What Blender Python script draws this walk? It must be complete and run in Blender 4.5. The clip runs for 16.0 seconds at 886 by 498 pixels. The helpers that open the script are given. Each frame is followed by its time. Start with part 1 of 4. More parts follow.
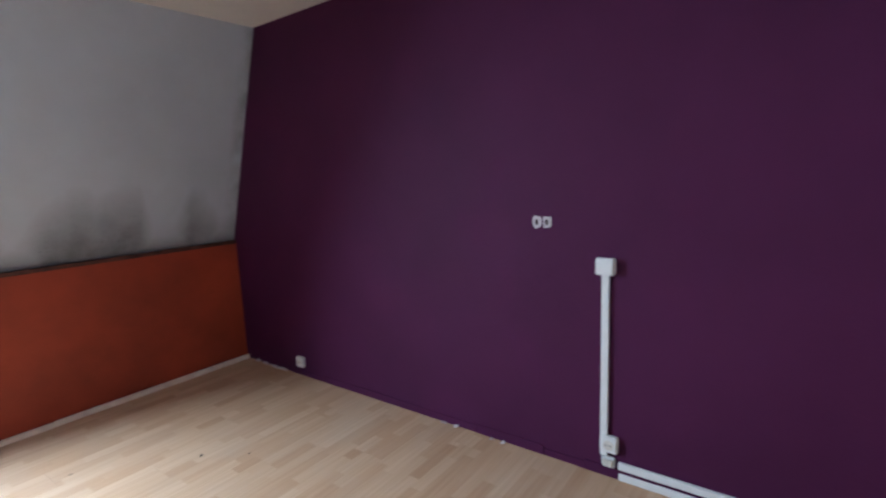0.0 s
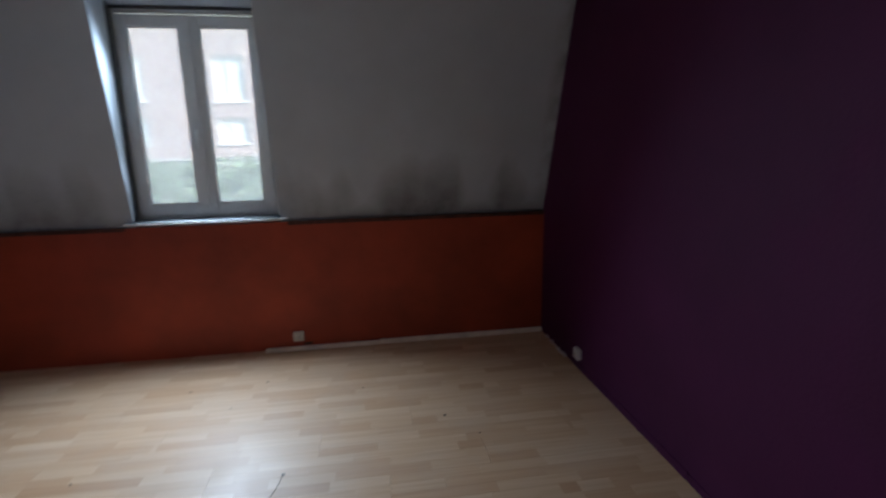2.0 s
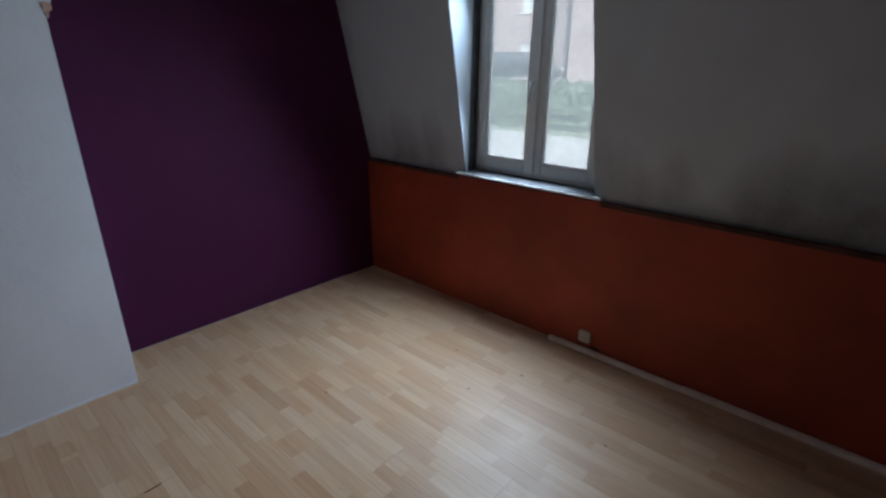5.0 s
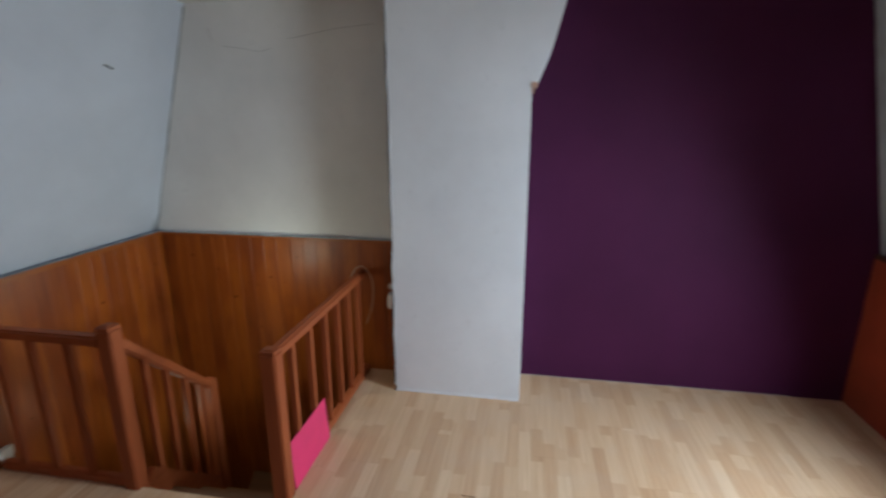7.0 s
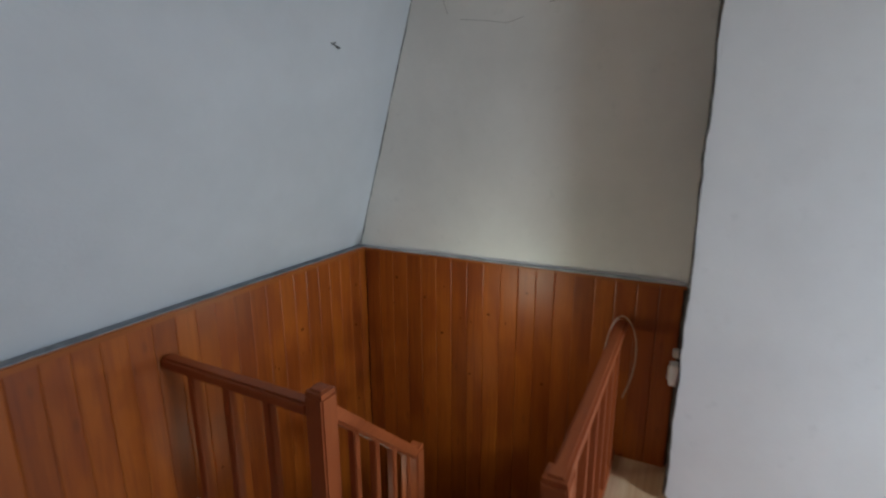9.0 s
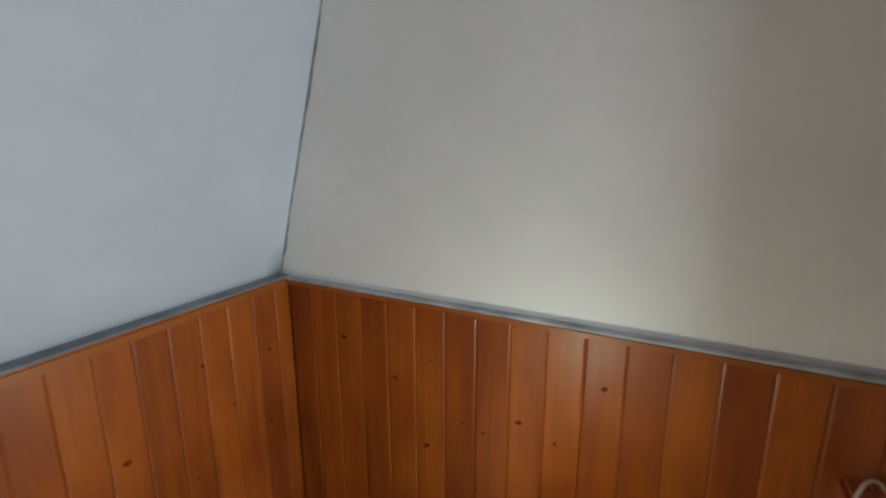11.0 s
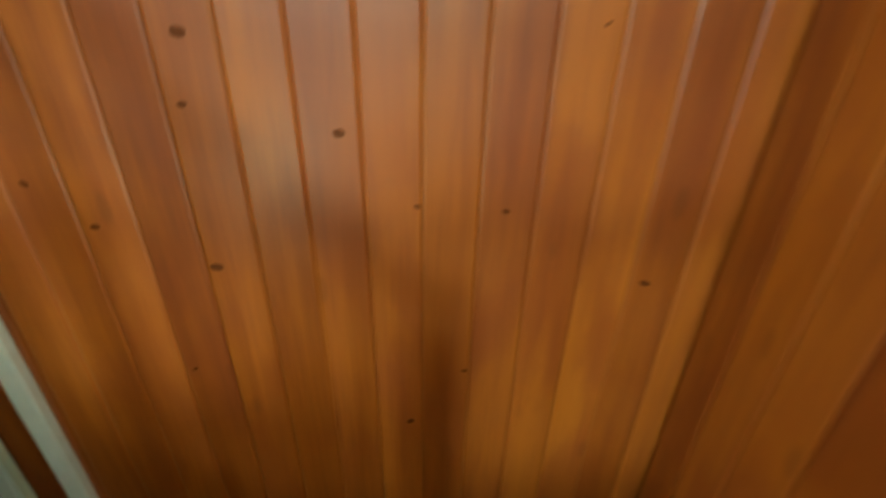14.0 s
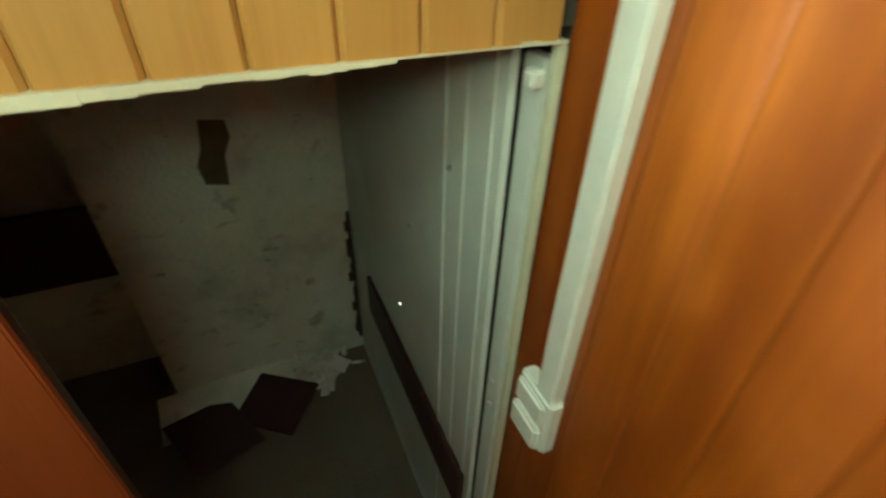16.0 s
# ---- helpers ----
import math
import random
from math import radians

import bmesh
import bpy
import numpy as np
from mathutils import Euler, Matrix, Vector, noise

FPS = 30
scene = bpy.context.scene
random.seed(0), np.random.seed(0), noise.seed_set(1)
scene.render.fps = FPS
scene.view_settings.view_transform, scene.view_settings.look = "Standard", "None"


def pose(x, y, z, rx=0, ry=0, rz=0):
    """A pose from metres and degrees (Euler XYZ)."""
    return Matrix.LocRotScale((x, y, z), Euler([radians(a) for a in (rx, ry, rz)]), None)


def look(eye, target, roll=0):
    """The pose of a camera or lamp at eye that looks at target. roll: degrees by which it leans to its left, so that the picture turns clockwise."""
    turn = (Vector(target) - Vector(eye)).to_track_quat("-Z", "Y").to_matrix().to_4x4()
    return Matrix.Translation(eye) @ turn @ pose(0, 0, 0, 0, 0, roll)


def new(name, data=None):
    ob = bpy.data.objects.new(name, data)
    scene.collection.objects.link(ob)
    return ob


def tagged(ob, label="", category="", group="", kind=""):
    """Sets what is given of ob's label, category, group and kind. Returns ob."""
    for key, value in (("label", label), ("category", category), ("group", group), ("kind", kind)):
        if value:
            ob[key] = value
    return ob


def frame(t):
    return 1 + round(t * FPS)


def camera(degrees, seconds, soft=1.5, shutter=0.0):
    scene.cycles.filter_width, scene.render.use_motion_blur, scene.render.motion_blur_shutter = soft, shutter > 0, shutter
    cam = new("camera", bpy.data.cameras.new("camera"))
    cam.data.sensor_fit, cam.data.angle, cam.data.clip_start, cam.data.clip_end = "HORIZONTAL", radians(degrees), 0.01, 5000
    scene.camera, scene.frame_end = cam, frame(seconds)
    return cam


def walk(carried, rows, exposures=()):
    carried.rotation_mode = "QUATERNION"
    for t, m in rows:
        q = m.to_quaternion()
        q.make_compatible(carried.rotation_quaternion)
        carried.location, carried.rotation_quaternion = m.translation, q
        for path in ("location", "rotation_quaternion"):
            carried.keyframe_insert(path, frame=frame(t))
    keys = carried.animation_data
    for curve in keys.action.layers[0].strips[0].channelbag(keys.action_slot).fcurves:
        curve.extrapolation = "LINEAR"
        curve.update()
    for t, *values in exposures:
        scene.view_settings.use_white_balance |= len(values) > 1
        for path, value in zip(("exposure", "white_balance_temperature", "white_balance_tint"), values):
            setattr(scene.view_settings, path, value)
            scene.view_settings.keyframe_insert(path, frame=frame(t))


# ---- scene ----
cam = camera(84.7, 16.0, soft=2.2, shutter=0.5)

PATH = [
    (0, (1.837, -3.548, 1.399), (3.425, -2.371, 1.096), -2.3),
    (0.5, (1.959, -3.578, 1.449), (3.333, -2.16, 1.133), -2.1),
    (1, (2.123, -3.568, 1.575), (3.258, -1.952, 1.261), -1.8),
    (1.5, (2.299, -3.503, 1.567), (3.065, -1.689, 1.218), -1.4),
    (2, (2.584, -3.507, 1.47), (2.883, -1.576, 1.046), -1.1),
    (2.5, (2.807, -3.595, 1.442), (2.676, -1.661, 0.947), -0.5),
    (3, (2.908, -3.582, 1.475), (2.466, -1.712, 0.920), 0.0),
    (5.5, (3.15, -2.319, 1.711), (1.656, -1.186, 1.015), 0.1),
    (6, (3.092, -2.15, 1.74), (1.334, -1.431, 1.115), 0.3),
    (6.5, (3.108, -2.009, 1.734), (1.192, -1.837, 1.186), 0.2),
    (7, (3.107, -2.006, 1.706), (1.202, -2.338, 1.198), -0.1),
    (7.5, (3.045, -2.135, 1.664), (1.217, -2.78, 1.169), 0.2),
    (8.2, (2.912, -2.415, 1.663), (1.168, -3.263, 1.171), 0.1),
    (8.6, (2.732, -2.635, 1.636), (0.997, -3.499, 1.142), 0.0),
    (9, (2.457, -2.831, 1.614), (0.726, -3.721, 1.154), -0.2),
    (9.2, (2.326, -2.908, 1.621), (0.601, -3.81, 1.163), -0.2),
    (9.6, (2.053, -3.087, 1.593), (0.321, -3.988, 1.161), 0.2),
    (11.8, (0.972, -3.537, 1.184), (-0.731, -4.462, 0.691), -0.9),
    (12, (0.931, -3.585, 1.106), (-0.719, -4.595, 0.599), -0.4),
    (12.5, (0.825, -3.647, 0.917), (-0.562, -4.954, 0.311), 0.4),
    (13, (0.753, -3.732, 0.766), (-0.293, -5.261, 0.011), 1.4),
    (13.2, (0.693, -3.749, 0.725), (-0.141, -5.368, -0.1), 0.8),
    (13.5, (0.667, -3.783, 0.624), (0.098, -5.482, -0.264), 1.5),
    (14, (0.605, -3.879, 0.459), (0.54, -5.609, -0.543), 1.4),
    (14.3, (0.631, -3.997, 0.37), (0.842, -5.666, -0.713), 1.8),
    (14.5, (0.665, -4.048, 0.342), (1.074, -5.653, -0.778), 1.7),
    (14.8, (0.725, -4.103, 0.238), (1.417, -5.586, -0.911), 2.2),
    (15, (0.756, -4.113, 0.184), (1.639, -5.476, -0.983), 2.2),
    (15.2, (0.805, -4.134, 0.15), (1.85, -5.356, -1.038), 2.1),
    (15.5, (0.882, -4.16, 0.048), (2.137, -5.156, -1.15), 1.6),
    (16, (1.012, -4.215, -0.078), (2.475, -4.865, -1.277), 1.5),
]
EXPOSURES = [(0.0, 2.95, 5750, 10), (1.0, 2.75, 5750, 10), (1.6, 1.35, 5900, 10), (3.2, 1.2, 5900, 10), (5.5, 0.8, 5900, 10), (6.5, 0.65, 6200, 10),
             (7.0, 1.95, 6500, 10), (7.5, 1.98, 6500, 10), (9.6, 2.05, 6700, 10), (11.8, 2.65, 6700, 10), (12.5, 2.95, 6900, 6), (13.0, 3.2, 6900, 0),
             (13.5, 3.45, 6600, -15), (14.0, 3.6, 6450, -24), (14.5, 4.1, 6350, -30), (15.0, 4.45, 6450, -30), (16.0, 5.05, 6300, -32)]
walk(cam, [(t, look(eye, target, roll)) for t, eye, target, roll in PATH], EXPOSURES)

# ---------------------------------------------------------------- world and light
world = bpy.data.worlds.new("world")
scene.world = world
world.use_nodes = True
wn = world.node_tree.nodes
sky = wn.new("ShaderNodeTexSky")
sky.sky_type = "NISHITA"
sky.sun_disc = False
sky.sun_elevation = radians(41.6)
sky.sun_rotation = radians(132)
sky.air_density, sky.dust_density, sky.ozone_density = 1.0, 4.0, 1.0
world.node_tree.links.new(sky.outputs[0], wn["Background"].inputs[0])
wn["Background"].inputs[1].default_value = 0.15

sun_data = bpy.data.lights.new("sun", "SUN")
sun_data.energy, sun_data.angle, sun_data.color = 4.4, radians(20), (0.98, 0.99, 1.0)
sun = new("sun", sun_data)
sun.matrix_world = look((22, -20, 27), (0, 0, 0))

# daylight entering by the window: three lamps stacked in the opening, tipped down like the open sky
for z in (1.20, 1.41, 2.05):
    day_data = bpy.data.lights.new("window_daylight", "AREA")
    day_data.shape, day_data.size, day_data.size_y = "RECTANGLE", 0.62, 0.20
    day_data.energy, day_data.color = 4.6, (0.68, 0.85, 1.0)
    day_data.spread = radians(134)
    day = new("window_daylight", day_data)
    day.matrix_world = look((1.49, 0.045, z), (1.49, -0.755, z - 0.43))

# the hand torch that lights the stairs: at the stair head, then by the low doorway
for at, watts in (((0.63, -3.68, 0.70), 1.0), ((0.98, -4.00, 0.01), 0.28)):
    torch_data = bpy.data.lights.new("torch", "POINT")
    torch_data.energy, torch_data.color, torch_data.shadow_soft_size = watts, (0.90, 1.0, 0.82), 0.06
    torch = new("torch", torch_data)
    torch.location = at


# ---------------------------------------------------------------- materials
class Nodes:
    """A small chain of shader nodes."""

    def __init__(self, name):
        self.mat = bpy.data.materials.new(name)
        self.mat.use_nodes = True
        self.tree = self.mat.node_tree
        self.bsdf = self.tree.nodes["Principled BSDF"]
        self.coord = self.tree.nodes.new("ShaderNodeTexCoord")

    def link(self, a, b):
        self.tree.links.new(a, b)

    def node(self, kind, **values):
        n = self.tree.nodes.new(kind)
        for key, value in values.items():
            n.inputs[key.replace("_", " ")].default_value = value
        return n

    def place(self, scale=(1, 1, 1), shift=None):
        m = self.node("ShaderNodeMapping")
        m.inputs["Scale"].default_value = scale
        self.link(self.coord.outputs["Object"], m.inputs["Vector"])
        if shift is not None:
            v = self.node("ShaderNodeVectorMath")
            v.operation = "SCALE"
            v.inputs[0].default_value = (37.0, 53.0, 71.0)
            self.link(shift, v.inputs["Scale"])
            self.link(v.outputs[0], m.inputs["Location"])
        return m.outputs[0]

    def noise(self, vector, scale, detail=4.0, rough=0.55, distort=0.0):
        n = self.node("ShaderNodeTexNoise", Scale=scale, Detail=detail, Roughness=rough, Distortion=distort)
        self.link(vector, n.inputs["Vector"])
        return n.outputs["Fac"]

    def ramp(self, fac, stops):
        r = self.node("ShaderNodeValToRGB")
        el = r.color_ramp.elements
        el[0].position, el[0].color = stops[0][0], (*stops[0][1], 1)
        el[1].position, el[1].color = stops[-1][0], (*stops[-1][1], 1)
        for p, c in stops[1:-1]:
            e = el.new(p)
            e.color = (*c, 1)
        self.link(fac, r.inputs["Fac"])
        return r.outputs["Color"]

    def grey(self, fac, a, b):
        """Maps fac from a..b to 0..1, clamped."""
        m = self.node("ShaderNodeMapRange")
        m.inputs["From Min"].default_value, m.inputs["From Max"].default_value = a, b
        self.link(fac, m.inputs["Value"])
        return m.outputs[0]

    def mix(self, fac, a, b, how="MIX"):
        m = self.tree.nodes.new("ShaderNodeMix")
        m.data_type, m.blend_type = "RGBA", how
        for socket, value in ((m.inputs[0], fac), (m.inputs[6], a), (m.inputs[7], b)):
            if isinstance(value, (int, float)):
                socket.default_value = value
            elif isinstance(value, tuple):
                socket.default_value = (*value, 1)
            else:
                self.link(value, socket)
        return m.outputs[2]

    def math(self, how, a, b):
        m = self.tree.nodes.new("ShaderNodeMath")
        m.operation = how
        for socket, value in ((m.inputs[0], a), (m.inputs[1], b)):
            if isinstance(value, (int, float)):
                socket.default_value = value
            else:
                self.link(value, socket)
        return m.outputs[0]

    def axis(self, n):
        s = self.node("ShaderNodeSeparateXYZ")
        self.link(self.coord.outputs["Object"], s.inputs[0])
        return s.outputs[n]

    def random(self):
        return self.tree.nodes.new("ShaderNodeObjectInfo").outputs["Random"]

    def island(self):
        return self.tree.nodes.new("ShaderNodeNewGeometry").outputs["Random Per Island"]

    def done(self, colour, rough=0.5, bump=None, strength=0.2, depth=0.002, metal=0.0, spec=0.5):
        if isinstance(colour, tuple):
            self.bsdf.inputs["Base Color"].default_value = (*colour, 1)
        else:
            self.link(colour, self.bsdf.inputs["Base Color"])
        if isinstance(rough, (int, float)):
            self.bsdf.inputs["Roughness"].default_value = rough
        else:
            self.link(rough, self.bsdf.inputs["Roughness"])
        self.bsdf.inputs["Metallic"].default_value = metal
        self.bsdf.inputs["Specular IOR Level"].default_value = spec
        if bump is not None:
            b = self.node("ShaderNodeBump", Strength=strength, Distance=depth)
            self.link(bump, b.inputs["Height"])
            self.link(b.outputs[0], self.bsdf.inputs["Normal"])
        return self.mat


def tint(c, k):
    return tuple(min(1.0, v * k) for v in c)


def plaster(name, c, rough=0.75, spread=0.12, grain=90.0, strength=0.25, spec=0.4):
    """Painted plaster: cloudy large tones, fine roller grain."""
    n = Nodes(name)
    p = n.place()
    cloud = n.noise(p, 1.7, 5, 0.6)
    fine = n.noise(p, grain, 3, 0.6)
    col = n.ramp(cloud, [(0.3, tint(c, 1 - spread)), (0.7, tint(c, 1 + spread))])
    col = n.mix(n.grey(n.noise(p, 14, 4), 0.62, 0.8), col, tint(c, 0.92))
    r = n.math("ADD", n.math("MULTIPLY", n.noise(p, 5, 4), 0.2), rough - 0.1)
    return n.done(col, r, n.math("ADD", fine, n.math("MULTIPLY", n.noise(p, 9, 3), 1.6)), strength, 0.003, spec=spec)


def gloss_paint(name, c, rough=0.42):
    n = Nodes(name)
    p = n.place()
    cloud = n.noise(p, 1.2, 4)
    col = n.ramp(cloud, [(0.3, tint(c, 0.85)), (0.72, tint(c, 1.18))])
    smear = n.grey(n.noise(n.place((1, 1, 0.5)), 3.2, 5, 0.65), 0.55, 0.8)
    r = n.math("ADD", n.math("MULTIPLY", smear, 0.14), rough)
    col = n.mix(n.math("MULTIPLY", smear, 0.25), col, tint(c, 1.5))
    relief = n.math("ADD", n.noise(p, 70, 3), n.math("MULTIPLY", n.noise(p, 6, 3), 2.0))
    return n.done(col, r, relief, 0.3, 0.004, spec=0.16)


def mouldy_darkened(name, c, low, high, front):
    """White painted slope with grey-black mould climbing in tongues from its foot, and darker corners."""
    n = Nodes(name)
    p = n.place()
    col = n.ramp(n.noise(p, 1.5, 5, 0.6), [(0.3, tint(c, 0.9)), (0.7, tint(c, 1.06))])
    tongues = n.noise(n.place((2.6, 1.0, 0.25)), 1.6, 1.6, 0.4)
    reach = n.math("MULTIPLY", n.grey(tongues, 0.30, 0.64), high - low)
    up = n.math("SUBTRACT", n.axis(2), low)
    field = n.math("SUBTRACT", reach, up)
    mould = n.grey(field, -0.16, 0.24)
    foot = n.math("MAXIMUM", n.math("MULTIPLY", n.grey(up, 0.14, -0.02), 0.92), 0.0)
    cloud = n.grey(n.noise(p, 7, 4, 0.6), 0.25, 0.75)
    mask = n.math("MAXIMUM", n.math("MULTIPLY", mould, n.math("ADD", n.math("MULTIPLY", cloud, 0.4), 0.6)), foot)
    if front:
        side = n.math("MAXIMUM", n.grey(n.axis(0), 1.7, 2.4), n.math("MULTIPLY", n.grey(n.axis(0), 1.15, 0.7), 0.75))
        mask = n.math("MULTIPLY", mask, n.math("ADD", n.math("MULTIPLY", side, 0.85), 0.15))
        # uneven darkening up the corners at both gables
        seam = n.math("MAXIMUM", n.grey(n.axis(0), 3.80, 3.93), n.grey(n.axis(0), 0.11, -0.02))
        seam = n.math("MULTIPLY", seam, n.grey(n.noise(n.place((1, 1, 0.6)), 9, 4, 0.65), 0.35, 0.7))
        mask = n.math("MAXIMUM", mask, n.math("MULTIPLY", seam, 0.8))
    else:
        # back slope: darker low in the corner by the stairs, faintly along its foot
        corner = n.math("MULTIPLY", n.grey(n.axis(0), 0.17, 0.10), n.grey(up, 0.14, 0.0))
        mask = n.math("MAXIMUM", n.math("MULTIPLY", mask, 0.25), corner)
    specks = n.grey(n.noise(p, 60, 4, 0.7), 0.6, 0.7)
    mask = n.math("MULTIPLY", mask, 0.85)
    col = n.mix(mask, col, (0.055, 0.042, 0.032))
    col = n.mix(n.math("MULTIPLY", n.math("MULTIPLY", specks, mask), 0.8), col, (0.01, 0.01, 0.01))
    relief = n.math("ADD", n.noise(p, 75, 3), n.math("MULTIPLY", n.noise(p, 7, 3), 2.2))
    return n.done(col, 0.62, relief, 0.32, 0.004)


def wood(name, dark, light, rough=0.3, knots=0.5, axis=2, spread=0.35, gloss=0.33, boards=False):
    """Varnished softwood with the grain along one axis."""
    n = Nodes(name)
    r = n.random()
    s = [24.0, 24.0, 24.0]
    s[axis] = 1.6
    p = n.place(tuple(s), r)
    rings = n.noise(p, 1.0, 5, 0.6, 0.6)
    fine = [160.0, 160.0, 160.0]
    fine[axis] = 5.0
    fibre = n.noise(n.place(tuple(fine), r), 1.0, 3, 0.6)
    col = n.ramp(n.math("ADD", n.math("MULTIPLY", rings, 0.75), n.math("MULTIPLY", fibre, 0.25)), [(0.2, dark), (0.55, tuple(0.3 * a + 0.7 * b for a, b in zip(dark, light))), (0.85, light)])
    blotch = n.grey(n.noise(n.place((4, 4, 1.3), r), 1.0, 3, 0.5), 0.4, 0.7)
    col = n.mix(n.math("MULTIPLY", blotch, 0.35), col, dark)
    col = n.mix(n.math("MULTIPLY", n.grey(r, 0.0, 1.0), spread), col, tint(dark, 0.9))
    if boards:
        # uneven tone: wavering darker bands, and some boards paler than others
        band = n.grey(n.noise(n.place((5, 5, 2.2), r), 1.0, 4, 0.55, 0.4), 0.47, 0.60)
        col = n.mix(n.math("MULTIPLY", band, 0.45), col, tint(dark, 1.15))
        m = n.node("ShaderNodeMath")
        m.operation = "FRACT"
        n.link(n.math("MULTIPLY", r, 7.31), m.inputs[0])
        tone = n.ramp(m.outputs[0], [(0.0, (0.84, 0.80, 0.78)), (0.5, (0.98, 0.98, 0.98)), (1.0, (1.12, 1.17, 1.2))])
        col = n.mix(1.0, col, tone, "MULTIPLY")
    k = [9.0, 9.0, 9.0]
    k[axis] = 3.4
    v = n.node("ShaderNodeTexVoronoi", Scale=1.0)
    n.link(n.place(tuple(k), r), v.inputs["Vector"])
    knot = n.grey(v.outputs["Distance"], 0.13, 0.07)
    col = n.mix(n.math("MULTIPLY", knot, knots), col, tint(dark, 0.25))
    wear = n.noise(n.place((3, 3, 3), r), 2.0, 5, 0.7)
    rr = n.math("ADD", n.math("MULTIPLY", wear, 0.24), rough - 0.1)
    dents = n.grey(n.noise(n.place((1, 1, 1), r), 16.0, 2, 0.4), 0.68, 0.80)
    relief = n.math("SUBTRACT", n.math("ADD", rings, n.math("MULTIPLY", fibre, 0.3)), n.math("MULTIPLY", dents, 2.0))
    relief = n.math("ADD", relief, n.math("MULTIPLY", n.noise(n.place((7, 7, 2.5), r), 1.0, 2, 0.5), 3.0))
    return n.done(col, rr, relief, 0.12, 0.002, spec=gloss)


def plain(name, c, rough=0.5, metal=0.0, spread=0.08, scale=20.0, strength=0.1):
    n = Nodes(name)
    p = n.place()
    col = n.ramp(n.noise(p, scale, 4), [(0.3, tint(c, 1 - spread)), (0.7, tint(c, 1 + spread))])
    dirt = n.grey(n.noise(p, scale * 0.35, 5, 0.7), 0.6, 0.85)
    col = n.mix(n.math("MULTIPLY", dirt, 0.3), col, tint(c, 0.7))
    return n.done(col, rough, n.noise(p, scale * 6, 3), strength, 0.001, metal)


def laminate():
    n = Nodes("beech_laminate")
    isl = n.island()
    p = n.place((1, 1, 1), isl)
    grain = n.noise(n.place((2.2, 60, 60), isl), 1.0, 5, 0.6, 0.3)
    tone = n.ramp(isl, [(0.0, (0.48, 0.275, 0.15)), (0.35, (0.57, 0.35, 0.205)), (0.7, (0.62, 0.40, 0.245)), (1.0, (0.68, 0.465, 0.30))])
    col = n.mix(n.grey(grain, 0.3, 0.75), tone, n.mix(1.0, tone, (0.82, 0.76, 0.7), "MULTIPLY"))
    q = n.place()
    haze_dust = n.grey(n.noise(q, 2.4, 6, 0.7), 0.45, 0.8)
    col = n.mix(n.math("MULTIPLY", haze_dust, 0.22), col, (0.52, 0.46, 0.4))
    scuff = n.grey(n.noise(n.place((1, 5, 1)), 6, 5, 0.7), 0.62, 0.8)
    col = n.mix(n.math("MULTIPLY", scuff, 0.25), col, (0.22, 0.15, 0.1))
    r = n.math("ADD", n.math("MULTIPLY", haze_dust, 0.2), 0.43)
    return n.done(col, r, grain, 0.06, 0.001)


def old_wall(name, c):
    """Bare, stained wall with flaked paint and damp blotches."""
    n = Nodes(name)
    p = n.place()
    col = n.ramp(n.noise(p, 2.6, 6, 0.65), [(0.28, tint(c, 0.62)), (0.5, c), (0.75, tint(c, 1.18))])
    rust = n.grey(n.noise(n.place((1, 1.4, 2.2)), 5.5, 4, 0.6), 0.6, 0.74)
    col = n.mix(n.math("MULTIPLY", rust, 0.6), col, (0.11, 0.075, 0.05))
    specks = n.grey(n.noise(p, 24, 5, 0.7), 0.64, 0.72)
    col = n.mix(n.math("MULTIPLY", specks, 0.7), col, (0.05, 0.045, 0.04))
    return n.done(col, 0.8, n.math("ADD", n.noise(p, 11, 5), n.noise(p, 60, 3)), 0.5, 0.006)


def clear_glass():
    n = Nodes("window_glass")
    t = n.tree
    n.bsdf.inputs["Base Color"].default_value = (1, 1, 1, 1)
    n.bsdf.inputs["Roughness"].default_value = 0.02
    n.bsdf.inputs["IOR"].default_value = 1.0
    n.bsdf.inputs["Transmission Weight"].default_value = 1.0
    gloss = t.nodes.new("ShaderNodeBsdfGlossy")
    gloss.inputs["Roughness"].default_value = 0.03
    clear = t.nodes.new("ShaderNodeBsdfTransparent")
    clear.inputs[0].default_value = (0.96, 0.98, 0.97, 1)
    fres = t.nodes.new("ShaderNodeFresnel")
    fres.inputs["IOR"].default_value = 1.35
    m = t.nodes.new("ShaderNodeMixShader")
    n.link(fres.outputs[0], m.inputs[0])
    n.link(clear.outputs[0], m.inputs[1])
    n.link(gloss.outputs[0], m.inputs[2])
    # a pale veil that catches the sky: the window's glare put into the glass
    haze_dust = t.nodes.new("ShaderNodeBsdfTranslucent")
    haze_dust.inputs[0].default_value = (0.9, 0.95, 1.0, 1)
    m2 = t.nodes.new("ShaderNodeMixShader")
    haze = n.math("ADD", n.math("MULTIPLY", n.noise(n.place(), 5, 5, 0.7), 0.22), 0.27)
    n.link(haze, m2.inputs[0])
    n.link(m.outputs[0], m2.inputs[1])
    n.link(haze_dust.outputs[0], m2.inputs[2])
    n.link(m2.outputs[0], t.nodes["Material Output"].inputs["Surface"])
    return n.mat


